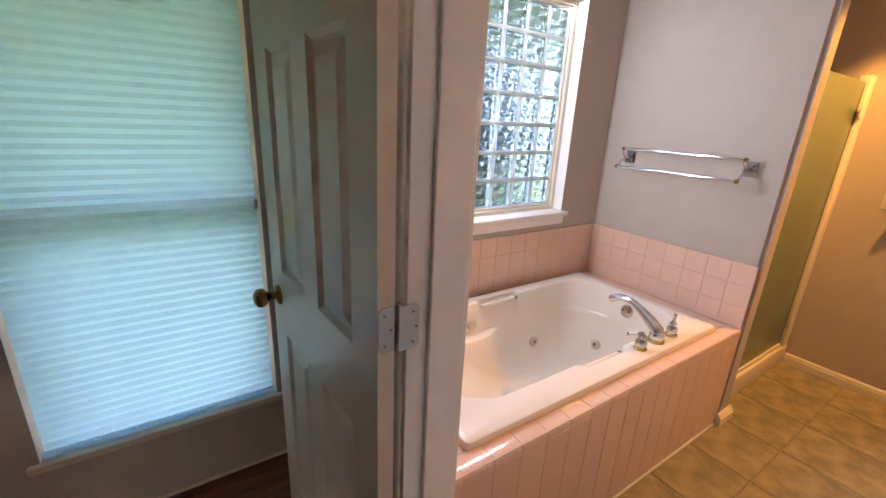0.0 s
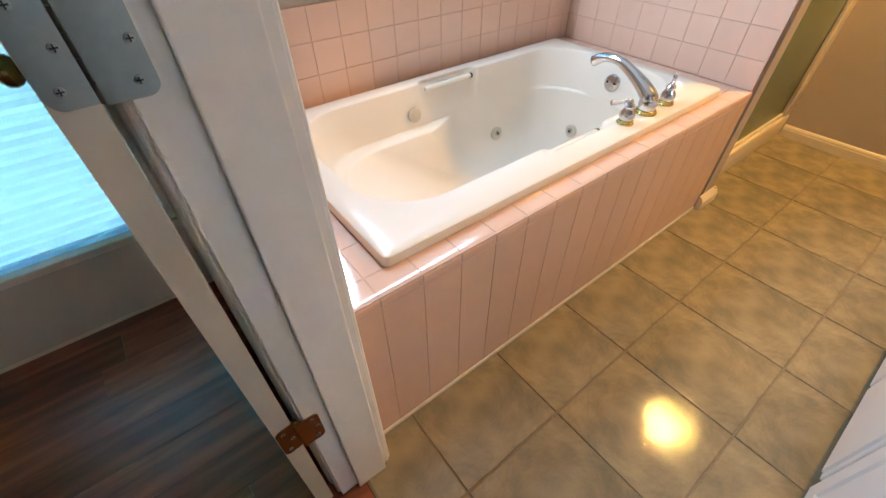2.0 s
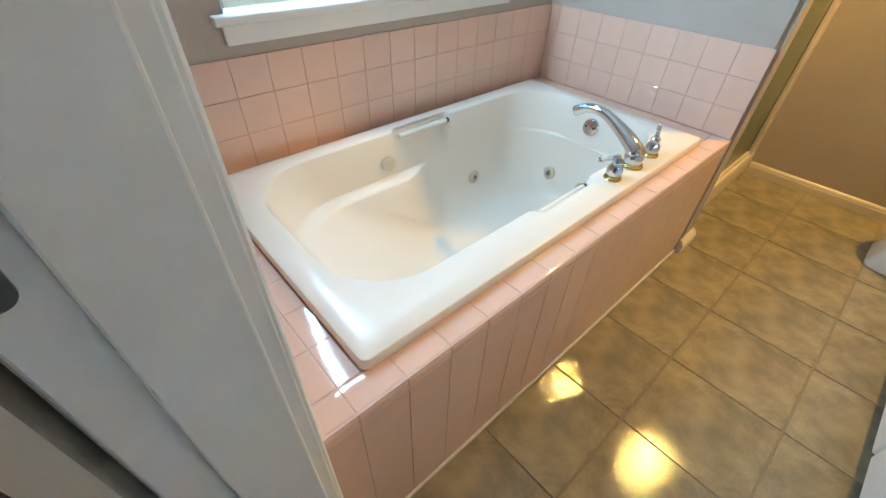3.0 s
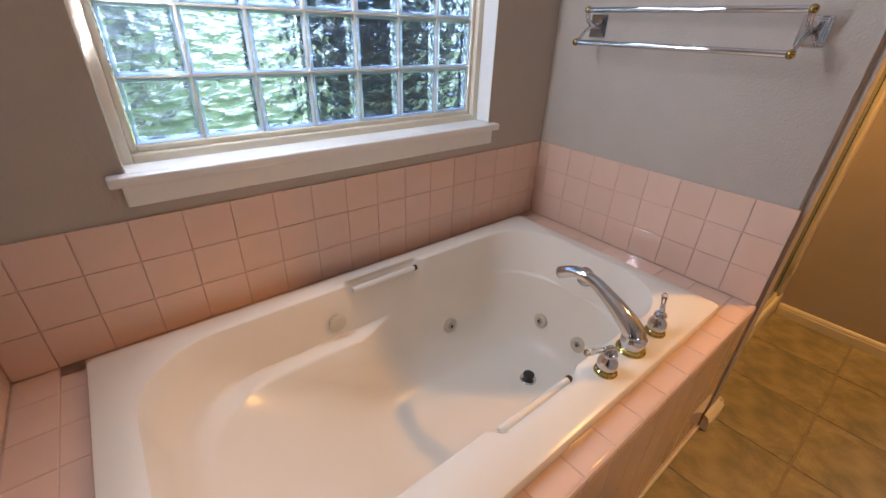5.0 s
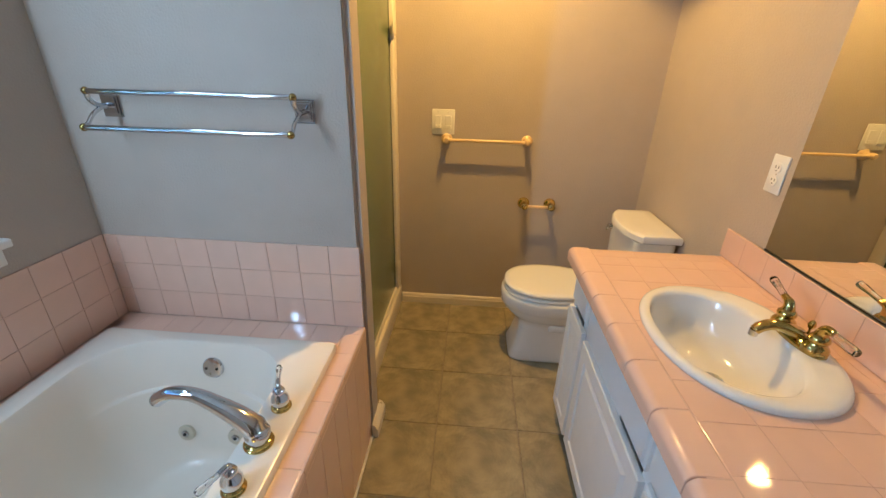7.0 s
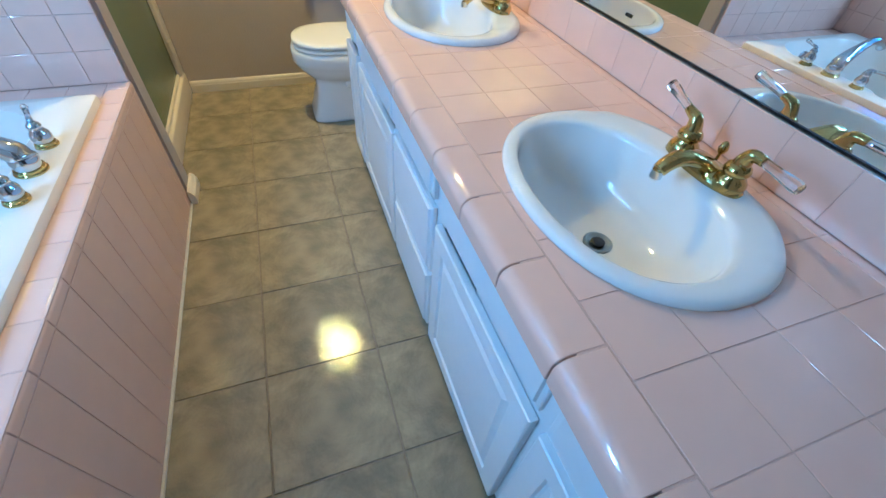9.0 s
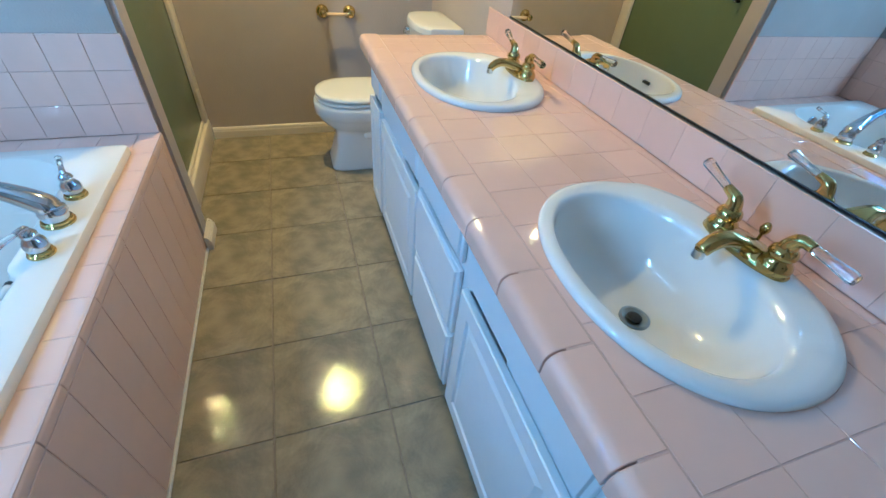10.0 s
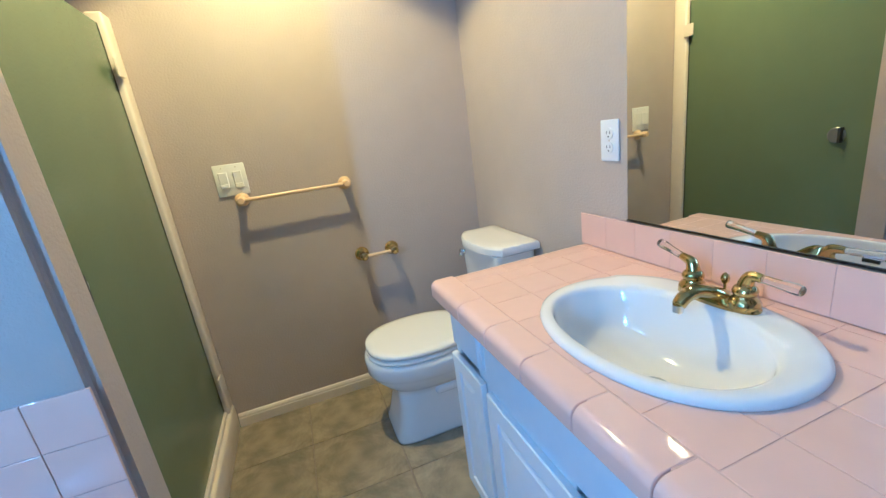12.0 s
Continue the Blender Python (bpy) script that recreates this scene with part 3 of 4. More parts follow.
def bathtub():
    ob = thing("bathtub", ((TX0 + TX1) / 2, (TY0 + TY1) / 2, DECK), "off-white acrylic whirlpool tub set into a pink tiled deck", "bathtub")
    rings = []

    def ring(x0, x1, y0, y1, r, z):
        rings.append(rounded(x0, x1, y0, y1, r, z))

    ring(TX0, TX1, TY0, TY1, 0.018, DECK + 0.001)
    ring(TX0, TX1, TY0, TY1, 0.018, RIM - 0.010)
    ring(TX0 + 0.003, TX1 - 0.003, TY0 + 0.003, TY1 - 0.003, 0.018, RIM - 0.003)
    ring(TX0 + 0.010, TX1 - 0.010, TY0 + 0.010, TY1 - 0.010, 0.018, RIM)
    ring(TX0 + 0.055, TX1 - 0.045, TY0 + 0.070, TY1 - 0.050, 0.12, RIM + 0.001)
    ix0, ix1, iy0, iy1 = -1.535, -0.185, 0.178, 0.800
    edge = len(rings)
    ring(ix0 - 0.010, ix1 + 0.010, iy0 - 0.010, iy1 + 0.010, 0.19, RIM)
    ring(ix0 - 0.002, ix1 + 0.002, iy0 - 0.002, iy1 + 0.002, 0.19, RIM - 0.003)
    ring(ix0 + 0.003, ix1 - 0.003, iy0 + 0.003, iy1 - 0.003, 0.19, RIM - 0.014)
    ring(ix0 + 0.022, ix1 - 0.020, iy0 + 0.012, iy1 - 0.010, 0.20, 0.490)
    ring(ix0 + 0.055, ix1 - 0.035, iy0 + 0.018, iy1 - 0.015, 0.20, 0.430)
    led = len(rings)
    ring(ix0 + 0.073, ix1 - 0.0365, iy0 + 0.020, iy1 - 0.018, 0.20, 0.418)
    ring(ix0 + 0.081, ix1 - 0.0370, iy0 + 0.062, iy1 - 0.060, 0.20, 0.4130)
    ring(ix0 + 0.085, ix1 - 0.0375, iy0 + 0.069, iy1 - 0.067, 0.20, 0.4112)
    ring(ix0 + 0.093, ix1 - 0.0380, iy0 + 0.074, iy1 - 0.072, 0.20, 0.4060)
    ring(ix0 + 0.170, ix1 - 0.0410, iy0 + 0.082, iy1 - 0.080, 0.20, 0.352)
    ring(ix0 + 0.197, ix1 - 0.0430, iy0 + 0.090, iy1 - 0.088, 0.195, 0.336)
    ring(ix0 + 0.330, ix1 - 0.056, iy0 + 0.110, iy1 - 0.108, 0.19, 0.250)
    ring(ix0 + 0.440, ix1 - 0.070, iy0 + 0.115, iy1 - 0.113, 0.185, 0.175)
    ring(ix0 + 0.500, ix1 - 0.090, iy0 + 0.125, iy1 - 0.122, 0.17, 0.140)
    ring(ix0 + 0.540, ix1 - 0.120, iy0 + 0.155, iy1 - 0.152, 0.14, 0.122)
    ring(ix0 + 0.620, ix1 - 0.200, iy0 + 0.230, iy1 - 0.227, 0.06, 0.118)
    mid = (iy0 + iy1) / 2
    for k in range(led, len(rings) - 1):
        far = max(abs(p.y - mid) for p in rings[k])
        want = (iy1 - iy0) / 2 - 0.016 - 0.12 * (0.43 - rings[k][0].z)
        c = smooth01(0.10, 0.26, rings[k][0].z)
        for p in rings[k]:
            w = smooth01(-1.000, -0.830, p.x)
            p.y = mid + (p.y - mid) * (1 + w * c * (want / far - 1))
    # hand grips: slanted pockets in the inner edge of the rim
    for k in range(edge, edge + 4):
        for p in rings[k]:
            w = smooth01(-1.000, -0.972, p.x) * (1 - smooth01(-0.742, -0.700, p.x))
            if w > 0 and abs(p.y - mid) > 0.2:
                s = 1 if p.y > mid else -1
                p.y += s * (0.026, 0.020, 0.012, 0.003)[k - edge] * w
                p.z = p.z * (1 - w) + (RIM - (0.001, 0.012, 0.066, 0.094)[k - edge]) * w
    bm = loft(rings, True, False, True)
    part("shell", bm, TUB, ob, smooth=True)
    for s, y in ((1, iy1 + 0.006), (-1, iy0 - 0.006)):
        g = part("hand_grip", lathe([(0.0090, 0), (0.0098, 0.02), (0.0098, 0.215), (0.0090, 0.236)], (-0.966, y, RIM - 0.028), "x", 16), TUB, ob, "white moulded hand grip", smooth="all")
        part("grip_cap", lathe([(0.0102, 0), (0.0102, 0.008), (0.0092, 0.011)], (-0.738, y, RIM - 0.028), "x", 16), BLACK, g, "black end cap")

    def jet(at, axis):
        j = part("jet", lathe([(0.030, -0.006), (0.030, 0.004), (0.026, 0.007), (0.014, 0.008), (0.0135, 0.004)], at, axis, 28), BEIGE, ob, "round beige whirlpool jet", smooth=True)
        n = axis.normalized()
        part("nozzle", lathe([(0.0125, 0.003), (0.0125, 0.010), (0.009, 0.012), (0.006, 0.011)], at, axis, 20), CHROME, j, "chrome jet nozzle", smooth=True)
        part("orifice", lathe([(0.0055, 0.0), (0.0055, 0.0122)], at, axis, 14), BLACK, j)

    jet(Vector((-0.597, 0.7585, 0.263)), Vector((0.0, -1, 0.15)))
    jet(Vector((-0.256, 0.590, 0.235)), Vector((-1, 0, 0.15)))
    jet(Vector((-0.256, 0.408, 0.235)), Vector((-1, 0, 0.15)))
    part("suction_cover", lathe([(0.027, -0.006), (0.027, 0.003), (0.022, 0.006), (0.0, 0.007)], Vector((-1.038, 0.779, 0.470)), Vector((0, -1, 0.1)), 28), BEIGE, ob, "plain round beige cover", smooth=True)
    o = part("overflow_plate", lathe([(0.036, -0.01), (0.036, 0.004), (0.032, 0.009), (0.018, 0.012), (0, 0.0125)], Vector((-0.206, 0.468, 0.492)), Vector((-1, 0, 0.25)), 32), CHROME, ob, "chrome overflow plate", smooth=True)
    for dy in (-0.018, 0.018):
        part("screw", lathe([(0.005, 0), (0.005, 0.003), (0.0, 0.004)], Vector((-0.2155, 0.468 + dy, 0.495)), Vector((-1, 0, 0.25)), 12), BLACK, o)
    d = part("drain", lathe([(0.031, 0), (0.031, 0.003), (0.026, 0.005), (0.018, 0.002)], (-0.443, 0.473, 0.119), "z", 28), CHROME, ob, "chrome drain ring", smooth=True)
    part("stopper", lathe([(0.018, 0.0), (0.018, 0.016), (0.021, 0.019), (0.021, 0.026), (0.012, 0.031), (0, 0.032)], (-0.443, 0.473, 0.119), "z", 24), BLACK, d, "dark pop-up stopper", smooth=True)


bathtub()


def tub_filler():
    x, y = -0.547, 0.126
    ob = thing("tub_spout", (x, y, RIM), "arched chrome tub spout with a brass base ring", "faucet")
    part("base_ring", lathe([(0.036, 0), (0.036, 0.004), (0.033, 0.007), (0.033, 0.011), (0.029, 0.014)], (x, y, RIM + 0.0005), "z", 32), BRASS, ob, "polished brass ring", smooth=True)
    part("collar", lathe([(0.0285, 0), (0.0285, 0.008), (0.0305, 0.014), (0.0305, 0.022), (0.028, 0.030)], (x, y, RIM + 0.014), "z", 32), CHROME, ob, smooth=True)
    part("spout", sweep([(x, y - 0.004, RIM + 0.026), (x, y + 0.002, RIM + 0.050), (x + 0.006, y + 0.040, RIM + 0.076), (x + 0.012, y + 0.095, RIM + 0.104), (x + 0.016, y + 0.150, RIM + 0.124), (x + 0.018, y + 0.205, RIM + 0.122), (x + 0.018, y + 0.248, RIM + 0.098)], [0.028, 0.031, 0.0275, 0.0215, 0.018, 0.0185, 0.021], 22, flat=0.85), CHROME, ob, smooth="all")


tub_filler()


def handle(at, lever, metal, ring, label, tall=1.0, group="faucet handles"):
    """A bell-shaped faucet handle with a clear lever."""
    x, y, z = at
    ob = thing("faucet_handle", at, label, "faucet handle", group)
    part("base_ring", lathe([(0.027, 0), (0.027, 0.004), (0.0245, 0.007), (0.0245, 0.010), (0.021, 0.013)], (x, y, z + 0.0005), "z", 28), ring, ob, "polished brass ring", smooth=True)
    part("bell", lathe([(0.0205, 0), (0.0235, 0.008), (0.024, 0.016), (0.0215, 0.026), (0.0155, 0.035), (0.0145, 0.040), (0.0165, 0.044), (0.014, 0.050), (0.0085, 0.056), (0, 0.058)], (x, y, z + 0.013), "z", 28), metal, ob, smooth=True)
    d = Vector(lever).normalized()
    top = Vector((x, y, z + 0.062))
    a = part("arm", sweep([top, top + Vector((0, 0, 0.010)), top + d * 0.022 + Vector((0, 0, 0.010))], [0.0085, 0.0075, 0.0065], 12), metal, ob, smooth="all")
    s = top + d * 0.022 + Vector((0, 0, 0.010))
    part("lever", lathe([(0.0055, 0), (0.0062, 0.012), (0.0070, 0.030), (0.0088, 0.044), (0.0075, 0.050), (0, 0.052)], s, d, 8), CRYSTAL, a, "clear acrylic lever")
    return ob


handle((-0.668, 0.122, RIM), (-0.93, 0.35, 0.06), CHROME, BRASS, "chrome tub handle with a clear acrylic lever")
handle((-0.430, 0.122, RIM), (0.92, 0.36, 0.10), CHROME, BRASS, "chrome tub handle with its clear lever turned outward")


# ---- towel racks and paper holder ----
def double_towel_rack():
    ob = thing("towel_rack", (-0.03, 0.46, 1.25), "double chrome towel bar with brass knobs on square plates", "towel rack")
    for y in (0.142, 0.742):
        for k, s in enumerate((0.031, 0.026, 0.021)):
            pl = part("wall_plate", box(-0.005 - 0.005 * k, 0.0 - 0.005 * k - 0.0003, y - s, y + s, 1.300 - s * 1.12, 1.300 + s * 1.12, 0.0012, 1), CHROME, ob, "stepped chrome wall plate") if k == 0 else part("step", box(-0.005 - 0.005 * k, -0.005 * k - 0.0003, y - s, y + s, 1.300 - s * 1.12, 1.300 + s * 1.12, 0.0012, 1), CHROME, pl)
        s = 1 if y > 0.4 else -1
        part("arm", sweep([(-0.013, y, 1.300), (-0.040, y, 1.300), (-0.070, y, 1.316), (-0.078, y, 1.338)], [0.009, 0.008, 0.007, 0.008], 12), CHROME, ob, "chrome arm", smooth="all")
        part("arm", sweep([(-0.034, y, 1.300), (-0.075, y, 1.282), (-0.102, y, 1.258), (-0.118, y, 1.249)], [0.007, 0.006, 0.006, 0.008], 12), CHROME, ob, "chrome arm", smooth="all")
        for x, z in ((-0.078, 1.344), (-0.118, 1.249)):
            part("finial", lathe([(0.0, -0.011), (0.007, -0.009), (0.011, -0.003), (0.011, 0.003), (0.007, 0.009), (0, 0.011)], (x, y, z), "y", 16), DARKBRASS, ob, "brass ball", smooth="all")
    for x, z in ((-0.078, 1.344), (-0.118, 1.249)):
        part("bar", lathe([(0.0082, 0), (0.0082, 0.600)], (x, 0.142, z), "y", 18), CHROME, ob, smooth=True)


double_towel_rack()


def towel_bar():
    ob = thing("towel_bar", (X_FAR, -0.44, 1.06), "yellowed cream towel bar with round flanges", "towel bar")
    for y in (-0.212, -0.655):
        part("flange", lathe([(0.030, 0), (0.030, 0.005), (0.026, 0.010), (0.016, 0.016), (0.0135, 0.034), (0.0165, 0.048), (0.0165, 0.070), (0.012, 0.077), (0, 0.078)], (X_FAR, y, 1.068), Vector((-1, 0, 0)), 26), BARPAINT, ob, smooth=True)
    part("bar", lathe([(0.0085, 0), (0.0085, 0.443)], (X_FAR - 0.058, -0.655, 1.068), "y", 18), BARPAINT, ob, smooth=True)


towel_bar()


def paper_holder():
    ob = thing("paper_holder", (X_FAR, -0.745, 0.70), "empty brass toilet paper holder with a cream roller", "paper holder")
    for y in (-0.672, -0.822):
        part("post", lathe([(0.034, 0), (0.034, 0.005), (0.030, 0.010), (0.028, 0.013), (0.021, 0.017), (0.014, 0.025), (0.0125, 0.050), (0.018, 0.060), (0.020, 0.069), (0.018, 0.078), (0.009, 0.084), (0, 0.085)], (X_FAR, y, 0.715), Vector((-1, 0, 0)), 26), BRASS, ob, smooth=True)
    part("roller", sweep([(X_FAR - 0.062, -0.672, 0.713), (X_FAR - 0.062, -0.70, 0.713), (X_FAR - 0.062, -0.79, 0.713), (X_FAR - 0.062, -0.822, 0.713)], [0.0065, 0.0085, 0.0085, 0.0065], 14), BARPAINT, ob, "cream spring roller", smooth=True)


paper_holder()


def switch_plate():
    y0, y1, z0, z1 = -0.252, -0.128, 1.090, 1.222
    ob = thing("light_switch", (X_FAR, -0.19, z0), "white two-gang rocker switch plate", "light switch")
    part("plate", box(X_FAR - 0.007, X_FAR - 0.0005, y0, y1, z0, z1, 0.003, 2), PLATE, ob, smooth=True)
    for y in (-0.162, -0.218):
        r = part("rocker", box(X_FAR - 0.011, X_FAR - 0.0072, y - 0.017, y + 0.017, 1.121, 1.190, 0.0015, 1), PLATE, ob)
        part("rocker_bevel", box(X_FAR - 0.0135, X_FAR - 0.0112, y - 0.016, y + 0.016, 1.122, 1.140, 0.001, 1), PLATE, r)
        for z in (1.103, 1.208):
            part("screw", lathe([(0.003, 0), (0.0025, 0.001), (0, 0.0012)], (X_FAR - 0.007, y, z), Vector((-1, 0, 0)), 8), BEIGE, ob)


switch_plate()


def outlet():
    x, z = 0.105, 1.150
    ob = thing("outlet", (x, Y_VAN, z - 0.06), "white duplex power outlet on a white plate", "outlet")
    part("plate", box(x - 0.036, x + 0.036, Y_VAN + 0.0005, Y_VAN + 0.006, z - 0.059, z + 0.059, 0.003, 2), VANITY, ob, smooth=True)
    for dz in (-0.020, 0.020):
        s = part("socket", lathe([(0.0165, 0), (0.0165, 0.003), (0.015, 0.0035), (0, 0.0036)], (x, Y_VAN + 0.006, z + dz), "y", 24), VANITY, ob)
        for dx, h in ((-0.0065, 0.0045), (0.0065, 0.0037)):
            part("slot", box(x + dx - 0.0011, x + dx + 0.0011, Y_VAN + 0.0090, Y_VAN + 0.0100, z + dz - h + 0.003, z + dz + h + 0.003), BLACK, s)
        part("slot", lathe([(0.0024, 0), (0.0024, 0.001)], (x, Y_VAN + 0.0090, z + dz - 0.0085), "y", 10), BLACK, s)
    part("screw", lathe([(0.003, 0), (0, 0.0012)], (x, Y_VAN + 0.006, z), "y", 8), BEIGE, ob)


outlet()


# ---- shower door ----
def shower():
    curb = structure("shower_curb", box(0.1185, X_FAR - 0.0005, SHOWER_Y, SHOWER_Y + 0.085, -0.003, 0.128, 0.010, 3), CREAM, "cream shower curb", "curb", smooth=True)
    ob = thing("shower_door", (0.60, SHOWER_Y + 0.03, 0.129), "green obscure glass shower door, closed, in a cream frame", "shower door")
    yc = SHOWER_Y + 0.030
    part("pane", box(0.130, 1.002, yc - 0.003, yc + 0.003, 0.150, 1.752), GREEN, ob, "olive green obscure glass")
    part("post", box(1.008, X_FAR - 0.001, yc - 0.026, yc + 0.030, 0.1285, 1.790, 0.010, 3), CREAM, ob, "rounded cream post", smooth=True)
    part("sill_strip", box(0.119, 1.007, yc - 0.014, yc + 0.014, 0.1285, 0.149, 0.004), CREAM, ob)
    part("edge_seal", box(0.1195, 0.1295, yc - 0.007, yc + 0.007, 0.150, 1.752, 0.002), BLACK, ob, "dark rubber edge seal")
    part("edge_seal", box(1.0022, 1.0078, yc - 0.005, yc + 0.005, 0.150, 1.752, 0.001), BLACK, ob, "dark rubber edge seal")
    for z in (1.600, 0.300):
        part("hinge", box(0.962, 1.020, yc - 0.034, yc - 0.0265, z - 0.032, z + 0.032, 0.003), CREAM, ob, "cream pivot hinge")
    k = part("handle", lathe([(0.034, 0), (0.034, 0.004), (0.030, 0.008), (0.0, 0.010)], (0.262, yc - 0.003, 0.998), Vector((0, -1, 0)), 28), STEEL, ob, "round dark metal pull", smooth=True)
    part("grip", box(0.236, 0.248, yc - 0.030, yc - 0.0035, 0.965, 1.032, 0.003), BLACK, k)
    structure("wall_shower_lining", box(0.1186, 0.126, SHOWER_Y + 0.09, Y_WIN - 0.001, 0, 2.05), CREAM, "cream shower wall panel", "wall")


shower()


# ---- vanity ----
CT = 0.813              # counter top
VF = -0.783             # face of the doors
VX0, VX1 = X_DOORWALL + 0.001, 0.222
SINKS = ((-0.322, -1.040), (-1.236, -1.040))


def panel_front(x0, x1, z0, z1, raised=True, y=VF, t=0.018):
    """A cabinet door or drawer front with a raised field."""
    bm = bmesh.new()
    rect = lambda k, v: [(x0 + k, v, z0 + k), (x1 - k, v, z0 + k), (x1 - k, v, z1 - k), (x0 + k, v, z1 - k)]
    rings = [rect(0, y - t), rect(0, y - 0.003), rect(0.003, y)]
    if raised:
        b = min(0.052, (x1 - x0) * 0.22, (z1 - z0) * 0.25)
        rings += [rect(b, y), rect(b + 0.004, y - 0.006), rect(b + 0.010, y - 0.006), rect(b + 0.026, y - 0.0005), rect(b + 0.027, y - 0.0003)]
    else:
        rings = [rect(0, y - t), rect(0, y - 0.009), rect(0.002, y - 0.007), rect(0.011, y - 0.0055), rect(0.014, y), rect(0.016, y + 0.0003)]
    return loft(rings, True, True, True, bm)


def sheet(x0, x1, z0, z1, y0, y1, holes):
    """An upright board with rectangular openings."""
    bm = bmesh.new()
    xs = sorted({x0, x1, *[v for h in holes for v in h[:2]]})
    zs = sorted({z0, z1, *[v for h in holes for v in h[2:]]})
    for a, b in zip(xs, xs[1:]):
        for c, d in zip(zs, zs[1:]):
            if not any(h[0] < (a + b) / 2 < h[1] and h[2] < (c + d) / 2 < h[3] for h in holes):
                box(a, b, y0, y1, c, d, bm=bm)
    bmesh.ops.remove_doubles(bm, verts=bm.verts, dist=1e-5)
    return bm


def vanity():
    ob = thing("vanity_cabinet", ((VX0 + VX1) / 2, -1.05, 0), "white painted vanity cabinet with raised-panel doors", "vanity cabinet")
    doors = ((0.008, 0.214, 0.575), (-0.552, -0.012, 0.560), (-1.478, -0.985, 0.565), (VX0 + 0.006, -1.500, 0.565))
    holes = [(x0 + 0.02, x1 - 0.02, 0.10, zt - 0.02) for x0, x1, zt in doors]
    holes += [(-0.928, -0.592, 0.10, 0.32), (-0.928, -0.592, 0.36, 0.58)]
    holes += [(-0.530, -0.360, 0.545, 0.573), (-0.860, -0.640, 0.583, 0.607), (-1.200, -1.000, 0.550, 0.578), (0.060, 0.190, 0.560, 0.588)]
    part("face_frame", sheet(VX0, VX1, 0.075, CT - 0.052, VF - 0.036, VF - 0.0185, holes), VANITY, ob)
    part("side_panel", box(VX1 - 0.018, VX1, Y_VAN + 0.001, VF - 0.0365, 0.0, CT - 0.052, 0.001, 1), VANITY, ob)
    # bottom and toe kick are black: the cabinet's shade is in their colour
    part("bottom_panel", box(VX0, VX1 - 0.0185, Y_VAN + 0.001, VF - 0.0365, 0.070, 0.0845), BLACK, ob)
    part("toe_kick", box(VX0, VX1 - 0.0185, VF - 0.085, VF - 0.070, 0.0, 0.0695), BLACK, ob, "toe kick coloured black for the shade below")
    for k, (x0, x1, zt) in enumerate(doors):
        part("door", panel_front(x0, x1, 0.078, zt, True, VF + (0.003, 0, 0.002, -0.002)[k]), VANITY, ob, smooth=False)
        part("false_front", panel_front(x0 + 0.004, x1 - 0.004, zt + 0.030, CT - 0.060, False, VF - 0.002), VANITY, ob)
    for z0, z1 in ((0.612, CT - 0.060), (0.345, 0.585), (0.078, 0.328)):
        part("drawer_front", panel_front(-0.948, -0.572, z0, z1, False, VF + 0.002), VANITY, ob)


vanity()


def inside(x, y, pad=0.0):
    return any(((x - cx) / (0.250 + pad)) ** 2 + ((y - cy) / (0.194 + pad)) ** 2 < 1 for cx, cy in SINKS)


def plate(x0, x1, y0, y1, z0, z1, n, m, edge):
    """A tile or board whose cells over a basin are left out."""
    bm = bmesh.new()
    V = {}
    cell = [[not inside(x0 + (i + .5) * (x1 - x0) / n, y0 + (j + .5) * (y1 - y0) / m) for j in range(m)] for i in range(n)]

    def v(i, j, top):
        if (i, j, top) not in V:
            x = x0 + i * (x1 - x0) / n + (edge if top and i == 0 else -edge if top and i == n else 0)
            y = y0 + j * (y1 - y0) / m + (edge if top and j == 0 else -edge if top and j == m else 0)
            V[i, j, top] = bm.verts.new((x, y, z1 if top else z0))
        return V[i, j, top]

    for i in range(n):
        for j in range(m):
            if not cell[i][j]:
                continue
            bm.faces.new([v(i, j, 1), v(i + 1, j, 1), v(i + 1, j + 1, 1), v(i, j + 1, 1)])
            for a, b, di, dj in (((i, j), (i + 1, j), 0, -1), ((i + 1, j), (i + 1, j + 1), 1, 0), ((i + 1, j + 1), (i, j + 1), 0, 1), ((i, j + 1), (i, j), -1, 0)):
                p, q = i + di, j + dj
                if not (0 <= p < n and 0 <= q < m and cell[p][q]):
                    bm.faces.new([v(*a, 0), v(*b, 0), v(*b, 1), v(*a, 1)])
    return bm


def nose_mesh(w, top_w, drop, r=0.022):
    """A rounded front edge tile: across its profile, front at y = 0, back at -top_w."""
    prof = [(-top_w, -0.008), (-top_w, -0.0015), (-top_w + 0.0015, 0)]
    prof += [(-r + r * math.sin(radians(a)), -r + r * math.cos(radians(a))) for a in range(0, 91, 15)]
    prof += [(0, -drop + 0.002), (-0.002, -drop), (-0.010, -drop), (-0.010, -0.012)]
    e = 0.0012
    rings = []
    for x, k in ((-w / 2, e), (-w / 2 + e, 0), (w / 2 - e, 0), (w / 2, e)):
        rings.append([Vector((x, y - (k if y > -0.02 else 0), z - k)) for y, z in prof])
    bm = loft(rings, True, True, True)
    bmesh.ops.recalc_face_normals(bm, faces=bm.faces)
    me = bpy.data.meshes.new("nose_tile")
    for f in bm.faces:
        f.smooth = True
    for ed in bm.edges:
        if len(ed.link_faces) == 2 and ed.calc_face_angle(0) > radians(35):
            ed.smooth = False
    bm.to_mesh(me)
    bm.free()
    me.materials.append(PINK)
    return me


